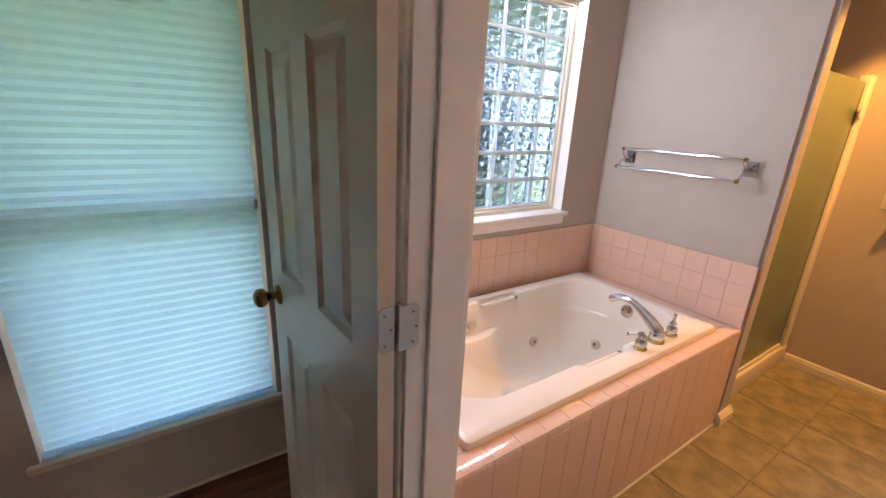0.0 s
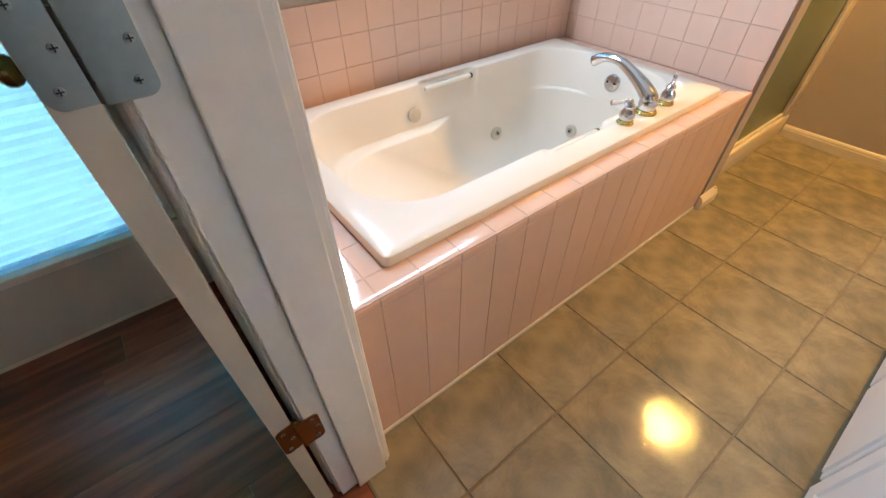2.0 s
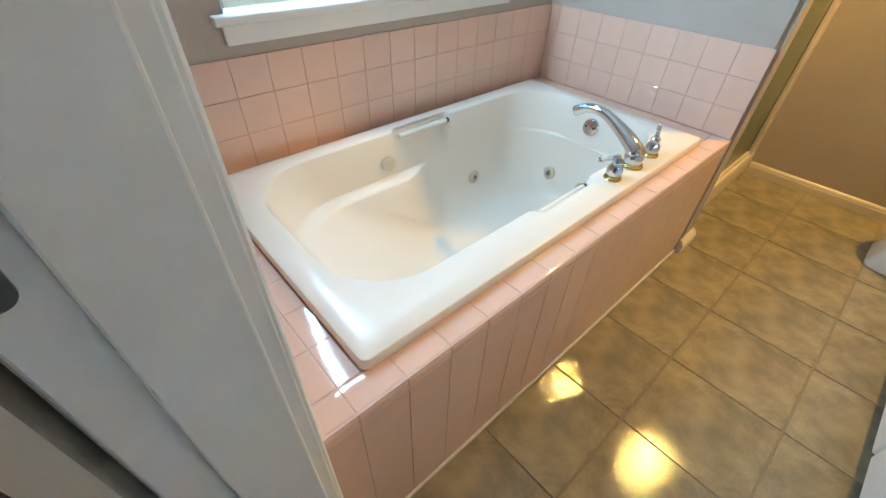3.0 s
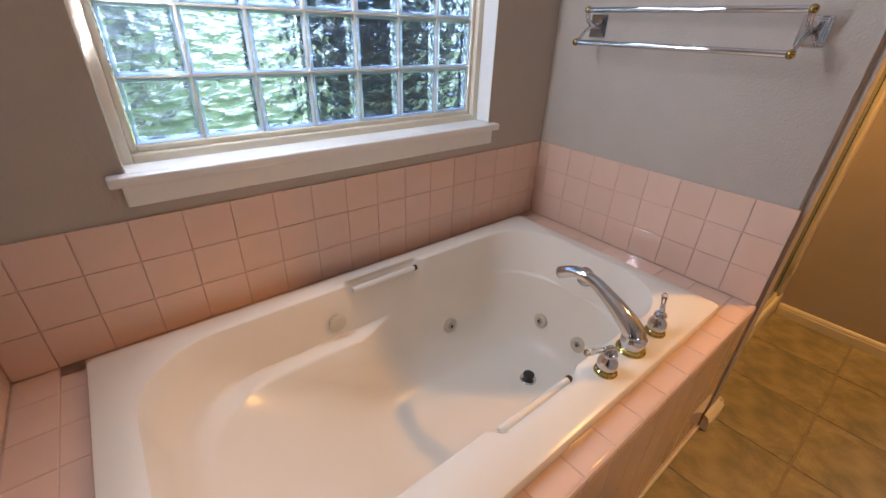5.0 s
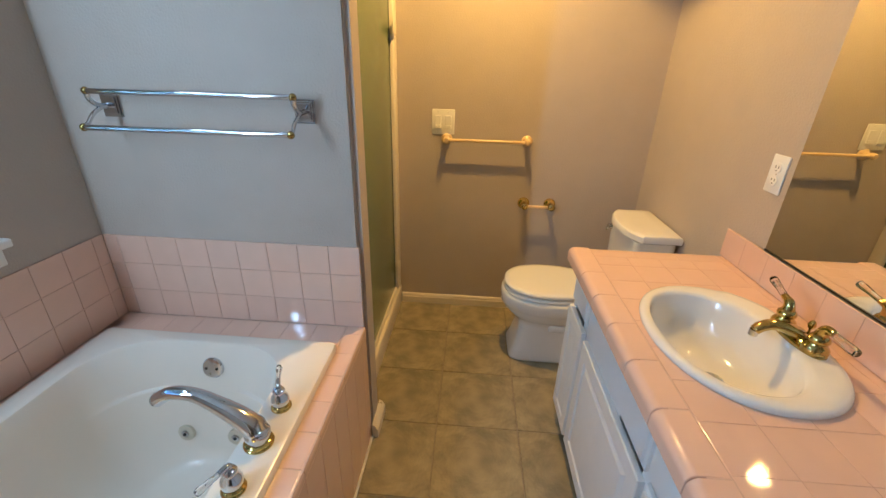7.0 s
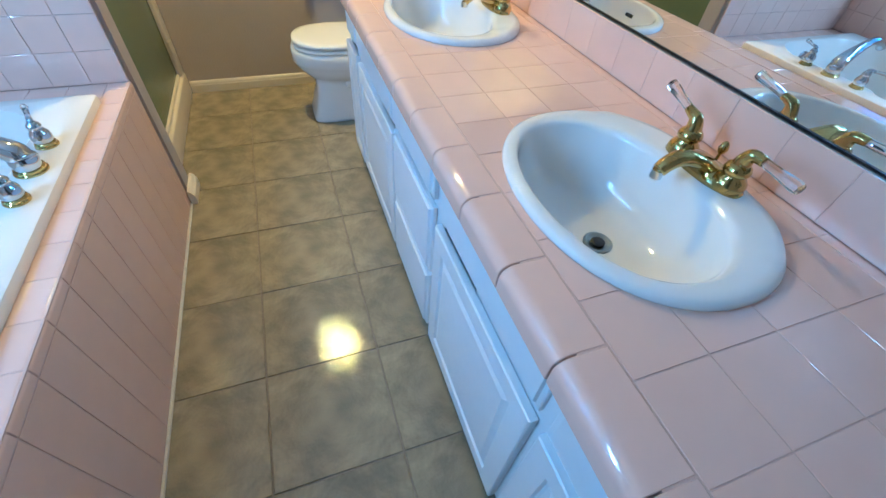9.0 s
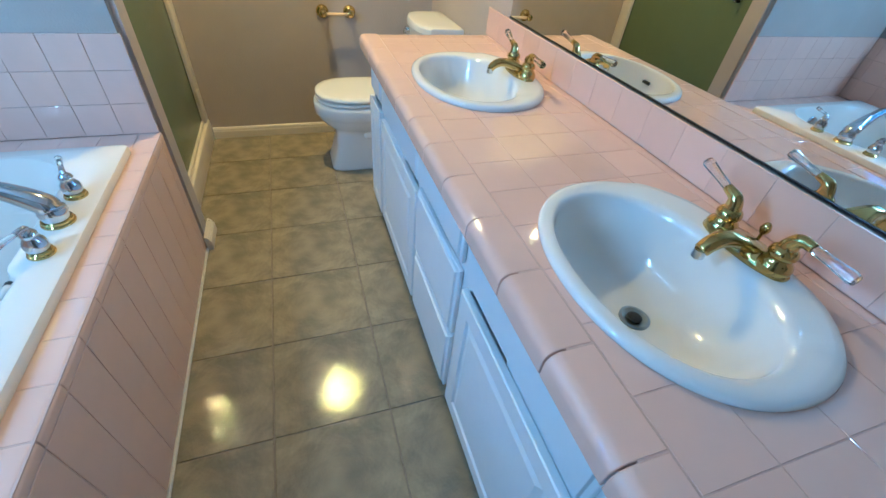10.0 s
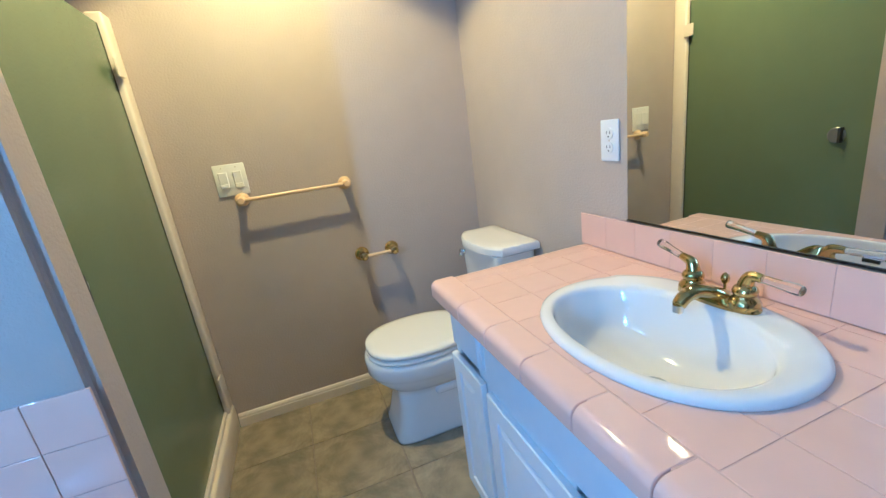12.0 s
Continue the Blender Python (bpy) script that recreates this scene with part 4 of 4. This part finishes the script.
def counter():
    ob = thing("countertop", ((VX0 + VX1) / 2, -1.03, CT - 0.05), "pink ceramic tile countertop with rounded edge tiles", "countertop")
    yb, yf = Y_VAN + 0.002, -0.822
    x1 = 0.236
    part("bed", plate(VX0, x1 - 0.012, yb, VF + 0.004, CT - 0.050, CT - 0.0011, 180, 50, 0.0), GROUT, ob, "pinkish grout bed")
    # rounded nosing along the front and the free end
    W, top_w, drop = 0.1517, 0.0735, 0.050
    me = nose_mesh(W - 0.0025, top_w, drop)
    n = int((x1 - VX0) / W) + 1
    for i in range(n):
        xc = 0.0273 - W / 2 - W * i
        if xc - W / 2 < VX0:
            break
        lay(ob, "edge_tile", me, Matrix.Translation((xc, -0.748, CT)))
    xl = xc + W / 2 + (0 if xc - W / 2 < VX0 else -W)
    lay(ob, "edge_tile", nose_mesh(xl - VX0 - 0.002, top_w, drop), Matrix.Translation(((xl + VX0) / 2, -0.748, CT)))
    wr = x1 - 0.0273
    lay(ob, "edge_tile", nose_mesh(wr - 0.0015, top_w, drop), Matrix.Translation((x1 - wr / 2, -0.748, CT)))
    for i in range(4):
        w = 0.152 if i < 3 else -0.822 - 3 * 0.1535 - (-1.3045)
        w = abs(w)
        yc = -0.823 - 0.1535 * i - w / 2 if i < 3 else None
        if i == 3:
            y_a, y_b = -0.823 - 0.1535 * 3, yb + 0.012
            if y_a - y_b < 0.01:
                continue
            w, yc = y_a - y_b - 0.001, (y_a + y_b) / 2
        lay(ob, "edge_tile", nose_mesh(w, top_w, drop), Matrix.Translation((x1, yc, CT)) @ pose(0, 0, 0, 0, 0, -90))
    # field tiles
    g, q = 0.1165, 0.0014
    xr = -1.4235 + 14 * g
    cols, rows = int((xr - VX0) / g) + 1, 5
    for i in range(cols):
        xb = min(xr - i * g, x1 - 0.0748)
        xa = max(xr - (i + 1) * g + q, VX0 + 0.001)
        if xb - xa < 0.01:
            continue
        for j in range(rows):
            ya = -0.8235 - j * 0.1137
            y2 = max(ya - 0.1137 + q, yb + 0.012)
            if ya - y2 < 0.008:
                continue
            cut = any(inside(xa + (xb - xa) * s / 8, y2 + (ya - y2) * t / 8) for s in range(9) for t in range(9))
            if cut:
                if not all(inside(xa + (xb - xa) * (s + .5) / 10, y2 + (ya - y2) * (t + .5) / 10) for s in range(10) for t in range(10)):
                    part("tile", plate(xa, xb, y2, ya, CT - 0.006, CT, 10, 10, 0.0007), PINK, ob)
            else:
                lay(ob, "tile", tile_mesh(xb - xa, ya - y2, 0.006, PINK, 0.0007), Matrix.Translation(((xa + xb) / 2, (ya + y2) / 2, CT - 0.006)))
    # backsplash
    sp = thing("backsplash", ((VX0 + x1) / 2, Y_VAN, CT), "pink tile backsplash behind the sinks", "backsplash")
    part("bed", box(VX0, x1 - 0.002, Y_VAN + 0.0005, Y_VAN + 0.0112, CT + 0.0005, CT + 0.103), GROUT, sp, "grout bed")
    for i in range(cols + 1):
        xb = x1 - 0.001 - i * g
        xa = max(xb - g + q, VX0 + 0.001)
        if xb - xa < 0.01:
            continue
        lay(sp, "tile", tile_mesh(xb - xa + 0.0006, 0.104, 0.006, PINK, 0.0011), Matrix.Translation(((xa + xb) / 2, Y_VAN + 0.006, CT + 0.0535)) @ pose(0, 0, 0, -90, 0, 0) @ pose(0, 0, 0, 0, 0, 180))


counter()


def sink():
    cx, cy = SINKS[0]
    ob = thing("sink", (cx, cy, CT), "oval white porcelain drop-in sink in the pink counter", "sink", "vanity sinks")
    rings = []
    for a, b, z, dy in ((0.260, 0.203, 0.0005, 0), (0.262, 0.205, 0.006, 0), (0.2595, 0.2025, 0.0125, 0), (0.252, 0.195, 0.0165, 0), (0.238, 0.182, 0.0172, 0), (0.222, 0.156, 0.0158, 0.024), (0.215, 0.148, 0.0130, 0.030), (0.211, 0.144, 0.004, 0.032),
                        (0.204, 0.138, -0.030, 0.032), (0.186, 0.124, -0.072, 0.027), (0.150, 0.099, -0.104, 0.019), (0.098, 0.066, -0.122, 0.012), (0.045, 0.036, -0.130, 0.009), (0.022, 0.022, -0.132, 0.009)):
        rings.append(oval(cx, cy + dy, a, b, CT + z, 96, 2.15))
    # the ledge behind the bowl stands a little higher, with a soft crease
    for ring in rings[3:7]:
        for p in ring:
            p.z += 0.0050 * smooth01(0.066, 0.098, cy - p.y - 0.12 * abs(p.x - cx) + 0.018) * (1 - smooth01(0.16, 0.205, cy - p.y))
    part("basin", loft(rings, True, False, True), PORCELAIN, ob, smooth="all")
    d = part("drain", lathe([(0.029, 0.0), (0.029, 0.003), (0.024, 0.004), (0.019, 0.001)], (cx, cy + 0.009, CT - 0.1315), "z", 24), STEEL, ob, "metal drain ring", smooth=True)
    part("stopper", lathe([(0.014, 0.0), (0.014, 0.004), (0.010, 0.006), (0, 0.0065)], (cx, cy + 0.009, CT - 0.1315), "z", 20), BLACK, d, "dark drain stopper")
    part("overflow_slot", sweep([(cx - 0.017, cy + 0.1675, CT - 0.028), (cx, cy + 0.1690, CT - 0.028), (cx + 0.017, cy + 0.1675, CT - 0.028)], [0.006, 0.0065, 0.006], 10), BLACK, ob, "dark overflow slot", smooth="all")
    return ob


s1 = sink()
copy_thing(s1, Matrix.Translation((SINKS[1][0], SINKS[1][1], CT)))


def sink_faucet():
    cx, cy, z = SINKS[0][0] - 0.006, -1.190, CT + 0.0185
    ob = thing("sink_faucet", (cx, cy, z), "polished brass centerset faucet with clear lever handles", "faucet", "vanity faucets")
    bm = loft([oval(cx, cy, a, b, z + h, 48, 2.6) for a, b, h in ((0.085, 0.029, 0.0), (0.085, 0.029, 0.007), (0.080, 0.026, 0.013), (0.064, 0.022, 0.019), (0.040, 0.018, 0.023))], True, True, True)
    part("base", bm, BRASS, ob, smooth=True)
    body = [(-0.014, 0.010, 0.040, 0.010), (0.006, 0.018, 0.036, 0.016), (0.030, 0.030, 0.026, 0.014), (0.056, 0.038, 0.0185, 0.0125), (0.078, 0.038, 0.0160, 0.0125), (0.096, 0.030, 0.0148, 0.0125), (0.106, 0.019, 0.0135, 0.0115)]
    fine = []
    for (a0, a1, a2, a3), (b0, b1, b2, b3) in zip(body, body[1:]):
        fine += [(a0 + (b0 - a0) * k / 4, a1 + (b1 - a1) * k / 4, a2 + (b2 - a2) * k / 4, a3 + (b3 - a3) * k / 4) for k in range(4)]
    fine.append(body[-1])
    for turn in range(2):
        fine = [fine[0]] + [tuple((u + 2 * v + w) / 4 for u, v, w in zip(*three)) for three in zip(fine, fine[1:], fine[2:])] + [fine[-1]]
    rings = []
    for i, (dy, dz, hw, hh) in enumerate(fine):
        p, q = fine[max(i - 1, 0)], fine[min(i + 1, len(fine) - 1)]
        d = Vector((0, q[0] - p[0], q[1] - p[1])).normalized()
        n = Vector((0, -d.z, d.y))
        rings.append([Vector((cx, cy + dy, z + dz)) + Vector((1, 0, 0)) * hw * math.cos(2 * math.pi * k / 24) + n * hh * math.sin(2 * math.pi * k / 24) for k in range(24)])
    part("spout", loft(rings, True, True, True), BRASS, ob, smooth="all")
    part("aerator", lathe([(0.0105, -0.012), (0.0105, 0.003)], (cx, cy + 0.1065, z + 0.018), "z", 16), CHROME, ob, "chrome aerator", smooth=True)
    part("lift_rod", lathe([(0.003, 0), (0.003, 0.022), (0.0065, 0.026), (0.0090, 0.034), (0.0065, 0.042), (0.003, 0.046), (0, 0.047)], (cx, cy - 0.022, z + 0.010), "z", 14), BRASS, ob, "brass lift rod knob", smooth=True)
    for s in (-1, 1):
        x = cx + s * 0.055
        part("pedestal", lathe([(0.0275, 0), (0.0275, 0.010), (0.0235, 0.017), (0.0190, 0.022), (0.0185, 0.025), (0.0215, 0.029), (0.0220, 0.034), (0.0195, 0.040), (0.014, 0.045), (0, 0.047)], (x, cy, z + 0.008), "z", 28), BRASS, ob, smooth=True)
        top = Vector((x, cy, z + 0.046))
        d = Vector((0.90, -0.10, 0.22) if s > 0 else (-0.95, 0.10, 0.00)).normalized()
        knee = top + Vector((s * 0.016, 0, 0.028))
        a = part("arm", sweep([top, top + Vector((s * 0.001, 0, 0.012)), top + Vector((s * 0.006, 0, 0.024)), knee, knee + d * 0.014], [0.0165, 0.0135, 0.0115, 0.0095, 0.0080], 16), BRASS, ob, smooth="all")
        part("lever", lathe([(0.0065, 0), (0.0078, 0.006), (0.0082, 0.030), (0.0100, 0.052), (0.0108, 0.062), (0.0090, 0.069), (0, 0.070)], knee + d * 0.0125, d, 10), CRYSTAL, a, "clear acrylic lever")
    return ob


f1_ = sink_faucet()
copy_thing(f1_, Matrix.Translation((SINKS[1][0] - 0.006, -1.190, CT + 0.0185)))

# wall mirror on the backsplash
mir = thing("wall_mirror", (-0.86, Y_VAN, CT + 0.106), "large frameless wall mirror over the vanity", "mirror")
part("glass", box(VX0 + 0.004, 0.036, Y_VAN + 0.001, Y_VAN + 0.006, CT + 0.1115, 1.980), MIRROR, mir)
part("bottom_channel", box(VX0 + 0.004, 0.036, Y_VAN + 0.0065, Y_VAN + 0.0090, CT + 0.1085, CT + 0.1130), BLACK, mir, "thin dark mirror channel")
part("channel", box(VX0 + 0.004, 0.036, Y_VAN + 0.0005, Y_VAN + 0.009, CT + 0.1055, CT + 0.1113), STEEL, mir, "thin metal bottom channel")


# ---- toilet ----
def toilet():
    cx = 0.694
    ob = thing("toilet", (cx, -1.0, 0), "white two-piece toilet with its lid closed", "toilet")
    rings = []
    # bowl and pedestal: (half width, front y, back y, z, power)
    for hw, yf, yb, z, p in ((0.142, -0.610, -1.16, 0.001, 7), (0.142, -0.611, -1.16, 0.012, 7), (0.134, -0.630, -1.15, 0.06, 6.5), (0.128, -0.648, -1.14, 0.14, 6), (0.127, -0.652, -1.13, 0.205, 5), (0.132, -0.645, -1.12, 0.228, 3.8), (0.146, -0.622, -1.12, 0.240, 3.0), (0.164, -0.592, -1.115, 0.262, 2.5), (0.178, -0.566, -1.11, 0.292, 2.35), (0.182, -0.560, -1.11, 0.306, 2.3), (0.189, -0.552, -1.11, 0.314, 2.3), (0.190, -0.551, -1.11, 0.360, 2.3), (0.187, -0.554, -1.11, 0.374, 2.3), (0.176, -0.565, -1.10, 0.380, 2.3)):
        rings.append(oval(cx, (yf + yb) / 2, hw, (yf - yb) / 2, z, 48, p))
    part("bowl", loft(rings, True, True, True), PORCELAIN, ob, smooth="all")
    part("trap_step", box(cx - 0.142, cx + 0.142, -1.10, -0.80, 0.190, 0.226, 0.012, 3), PORCELAIN, ob, smooth=True)
    for name, z0, h, k in (("seat", 0.3855, 0.013, 0.003), ("lid", 0.4065, 0.021, 0.004)):
        rr = [oval(cx, -0.795 - k, 0.186 - k + d, 0.238 - k + d, z0 + z, 56, 2.35) for d, z in ((-0.022, -0.008), (-0.020, 0.000), (0, 0.001), (0, h - 0.007), (-0.006, h - 0.001), (-0.03, h + 0.002), (-0.10, h + 0.004))]
        part(name, loft(rr, True, True, True), SEAT, ob, smooth="all")
    t = thing("toilet_tank", (cx, -1.2, 0.38), "white toilet tank with a chrome flush lever", "toilet tank")
    rr = [rounded(cx - w, cx + w, -1.300, yf, 0.030, z, 6, 8) for w, yf, z in ((0.150, -1.125, 0.375), (0.165, -1.118, 0.40), (0.182, -1.112, 0.71), (0.183, -1.110, 0.730))]
    part("body", loft(rr, True, True, True), PORCELAIN, t, smooth=True)
    front = []
    for d, z in ((-0.006, 0.731), (0.0, 0.735), (0.0, 0.760), (-0.005, 0.767), (-0.02, 0.770), (-0.06, 0.771)):
        ring = []
        w, yb, yf, bow = 0.196 + d, -1.306 - d, -1.135 + d, 0.058
        n = 16
        for i in range(n + 1):
            u = -1 + 2 * i / n
            ring.append(Vector((cx + u * w, yf + bow * (1 - abs(u) ** 2.6), z)))
        ring += [Vector((cx + w, yb, z)), Vector((cx, yb, z)), Vector((cx - w, yb, z))]
        front.append(ring)
    part("lid", loft(front, True, True, True), PORCELAIN, t, smooth=True)
    lv = part("flush_lever", lathe([(0.016, 0), (0.016, 0.004), (0.012, 0.008), (0.010, 0.013), (0.014, 0.016), (0.014, 0.022), (0.008, 0.026), (0, 0.027)], (cx + 0.148, -1.114, 0.688), "y", 18), CHROME, t, "chrome flush lever", smooth=True)
    part("lever_arm", sweep([(cx + 0.148, -1.094, 0.688), (cx + 0.135, -1.086, 0.687), (cx + 0.115, -1.082, 0.683)], [0.008, 0.008, 0.010], 10), CHROME, lv, smooth="all")


toilet()

# recessed ceiling lamp
lamp = thing("ceiling_lamp", (LAMP[0], LAMP[1], CEIL), "round recessed ceiling lamp, lit warm", "ceiling lamp")
part("trim_ring", lathe([(0.085, 0), (0.085, -0.006), (0.052, -0.009), (0.048, -0.001)], (LAMP[0], LAMP[1], CEIL), "z", 32), TRIM, lamp, smooth=True)
part("lens", lathe([(0.046, -0.001), (0.043, -0.006), (0.0, -0.009)], (LAMP[0], LAMP[1], CEIL), "z", 24), LENS, lamp, "warm glowing lens")


# ---- tub deck and tile work ----
deck = structure("tub_deck", box(X_DOORWALL + 0.001, TX0 - 0.001, 0.0014, Y_WIN - 0.001, 0.0, DECK - 0.0014, bm=box(TX0 - 0.001, -0.001, 0.0014, TY0 + 0.05, 0.0, DECK - 0.0014, bm=box(TX0 - 0.001, -0.001, TY1 - 0.02, Y_WIN - 0.001, 0.0, DECK - 0.0014, bm=box(TX1 - 0.03, -0.001, TY0 + 0.05, TY1 - 0.02, 0.0, DECK - 0.0014)))), GROUT, "built-in tub deck faced with pink ceramic tiles", "tub deck")
g = 0.0019
x_first = -1.664
# rounded cap tiles along the front edge
cap = nose_mesh(P - g, 0.066, 0.030, 0.012)
edges = [X_DOORWALL + 0.002] + [x_first + P * i for i in range(16)]
edges = [e for e in edges if e < -0.02] + [-0.001]
for a, b in zip(edges, edges[1:]):
    w = b - a - g
    me = cap if abs(w - (P - g)) < 1e-4 else nose_mesh(w, 0.066, 0.030, 0.012)
    lay(deck, "cap_tile", me, Matrix.Translation(((a + b) / 2, -0.001, DECK)) @ pose(0, 0, 0, 0, 0, 180))
    h = DECK - 0.030 - 0.012 - 0.002
    lay(deck, "apron_tile", tile_mesh(w, h, 0.006, PINK, 0.0015), Matrix.Translation(((a + b) / 2, 0.006, 0.011 + h / 2)) @ pose(0, 0, 0, 90, 0, 0))
structure("caulk", box(X_DOORWALL + 0.02, -0.0105, -0.007, 0.001, -0.003, 0.0105, 0.003), WHITEGROUT, "white caulk line between tub front and floor", "caulk")
# deck tiles beside the tub
ys = [0.068 + P * i for i in range(8)] + [Y_WIN - 0.007]
for a, b in zip(ys, ys[1:]):
    for x0, x1 in ((X_DOORWALL + 0.008, x_first), (x_first, TX0 - 0.002), (TX1 + 0.002, -0.007)):
        w, h = x1 - x0 - g, b - a - g
        lay(deck, "deck_tile", tile_mesh(w, h, 0.006, PINK, 0.0015), Matrix.Translation(((x0 + x1) / 2, (a + b) / 2, DECK - 0.006)))
for a, b in zip(edges[1:], edges[2:]):
    if b > TX0 and a < TX1:
        lay(deck, "deck_tile", tile_mesh(b - a - g, Y_WIN - 0.007 - TY1 - 0.003, 0.006, PINK, 0.0015), Matrix.Translation(((a + b) / 2, (Y_WIN - 0.007 + TY1) / 2 + 0.001, DECK - 0.006)))


def wainscot(parent, spans, fixed, turn, label_axis):
    """Three rows of square tiles on a wall, the top row with a rounded edge."""
    for a, b in spans:
        for r in range(3):
            z0, z1 = DECK + 0.001 + r * (TOP - DECK) / 3, DECK + 0.001 + (r + 1) * (TOP - DECK) / 3
            w, h = b - a - g, z1 - z0 - g
            if label_axis == "y":
                w, h = h, w
            me = tile_mesh(w, h, 0.006, PINK, 0.0011 if r < 2 else 0.0022)
            c, zc = (a + b) / 2, (z0 + z1) / 2
            lay(parent, "tile", me, Matrix.Translation((c, fixed, zc) if label_axis == "x" else (fixed, c, zc)) @ turn)


xs = [X_DOORWALL + 0.008] + [x_first + P * i for i in range(16) if x_first + P * i < -0.03] + [-0.007]
wainscot(wall_window, zip(xs, xs[1:]), Y_WIN - 0.001, pose(0, 0, 0, 90, 0, 0), "x")
ysr = [0.004 + P * i for i in range(9) if 0.004 + P * i < Y_WIN - 0.04] + [Y_WIN - 0.0075]
wainscot(wall_stub, zip(ysr, ysr[1:]), -0.001, pose(0, 0, 0, 0, -90, 0), "y")
wainscot(wall_door, zip(ysr, ysr[1:]), X_DOORWALL + 0.001, pose(0, 0, 0, 0, 90, 0), "y")
structure("trim_grout_bed", box(X_DOORWALL + 0.0005, -0.0005, Y_WIN - 0.0046, Y_WIN - 0.0005, DECK, TOP - 0.002, bm=box(-0.0046, -0.0005, 0.006, Y_WIN - 0.006, DECK, TOP - 0.002, bm=box(X_DOORWALL + 0.0005, X_DOORWALL + 0.0046, 0.006, Y_WIN - 0.006, DECK, TOP - 0.002))), GROUT, "pinkish grout behind the wall tiles", "grout")

# floor tiles
FX, FY, FPX, FPY = -0.602, -0.266, 0.343, 0.352
i0 = int((X_HALL + 0.06 - FX) / FPX) - 1
for i in range(i0, 6):
    for j in range(-4, 2):
        x0, x1 = max(FX + i * FPX, X_HALL + 0.062), min(FX + (i + 1) * FPX, X_FAR)
        y0, y1 = max(FY + j * FPY, Y_VAN), min(FY + (j + 1) * FPY, 0.10)
        if x1 - x0 < 0.02 or y1 - y0 < 0.02:
            continue
        tilt = Euler((random.uniform(-0.0008, 0.0008), random.uniform(-0.0008, 0.0008), 0)).to_matrix().to_4x4()
        lay(floor_bath, "floor_tile", tile_mesh(x1 - x0 - 0.005, y1 - y0 - 0.005, 0.006, FLOORTILE, 0.002), Matrix.Translation(((x0 + x1) / 2, (y0 + y1) / 2, -0.006)) @ tilt)

# bedroom planks
random.seed(4)
w = 0.125
y = -3.4
while y < Y_WIN - 0.01:
    x = -5.0 - random.random()
    while x < X_HALL + 0.06:
        a, b = max(x, -5.0), min(x + 1.2, X_HALL + 0.058)
        if b - a > 0.03 and b > -3.6 and y > -1.6:
            h = min(w, Y_WIN - y) - 0.0012
            lay(floor_bed, "plank", tile_mesh(b - a - 0.001, h, 0.005, WOOD, 0.0006), Matrix.Translation(((a + b) / 2, y + h / 2, -0.005)))
        x += 1.2
    y += w

# ---- garden outside ----
structure("ground", box(-150, 150, -150, 200, -0.35, -0.25), LAWN, "green lawn outside the window", "ground")


def shrub(at, r, h, seed, n):
    """A loose mass of small leaf quads round a few stems."""
    rnd = random.Random(seed)
    ob = thing("shrub", at, "dark green leafy shrub on the lawn", "shrub", "garden shrubs")
    bm = bmesh.new()
    for k in range(5):
        a = rnd.uniform(0, 6.28)
        tip = (at[0] + math.cos(a) * r * 0.5, at[1] + math.sin(a) * r * 0.5, at[2] + h * 0.7)
        sweep([at, (at[0] + (tip[0] - at[0]) * 0.3, at[1] + (tip[1] - at[1]) * 0.3, at[2] + h * 0.4), tip], [0.04, 0.03, 0.01], 6, bm)
    part("stems", bm, BARK, ob)
    verts, faces = [], []
    for k in range(n):
        u, v = rnd.uniform(0, 6.28), rnd.uniform(-0.9, 1)
        q = (rnd.random() ** 0.4) * (0.75 + 0.25 * math.sin(u * 3 + seed) * math.cos(v * 5))
        c = Vector((at[0] + math.cos(u) * math.sqrt(1 - v * v) * r * q, at[1] + math.sin(u) * math.sqrt(1 - v * v) * r * q, at[2] + h * 0.5 + v * h * 0.5 * q))
        e = Euler((rnd.uniform(-1.2, 1.2), rnd.uniform(-1.2, 1.2), rnd.uniform(0, 6.28))).to_matrix()
        s = rnd.uniform(0.034, 0.07) * (1 + 0.35 * r)
        i = len(verts)
        verts += [c + e @ Vector(p) for p in ((-s * 0.5, 0, 0), (0, -s, 0.01), (s * 0.5, 0, 0), (0, s, 0.01))]
        faces.append((i, i + 1, i + 2, i + 3))
    me = bpy.data.meshes.new("leaves")
    me.from_pydata([v - Vector(at) for v in verts], [], faces)
    me.materials.append(LEAF)
    lv = new("leaves", me)
    lv.parent = ob
    lv["kind"] = "stuff"


# last four are added to keep low sky light off the pleated shade
for k, (x, y, r, h) in enumerate(((0.75, 3.6, 0.9, 2.6), (2.2, 4.6, 1.2, 3.4), (-1.0, 9.8, 2.3, 5.4), (-4.2, 10.4, 2.5, 6.2), (-7.6, 10.0, 2.4, 5.2), (2.6, 9.8, 2.5, 6.4), (6.0, 9.2, 2.4, 5.6), (-10.8, 11.0, 2.6, 6.0), (-5.4, 6.8, 1.1, 3.6), (-4.0, 7.0, 1.1, 3.7), (-2.6, 6.8, 1.1, 3.6), (-1.3, 7.1, 0.9, 3.0))):
    shrub((x, y, -0.25), r, h, k + 3, 4200)
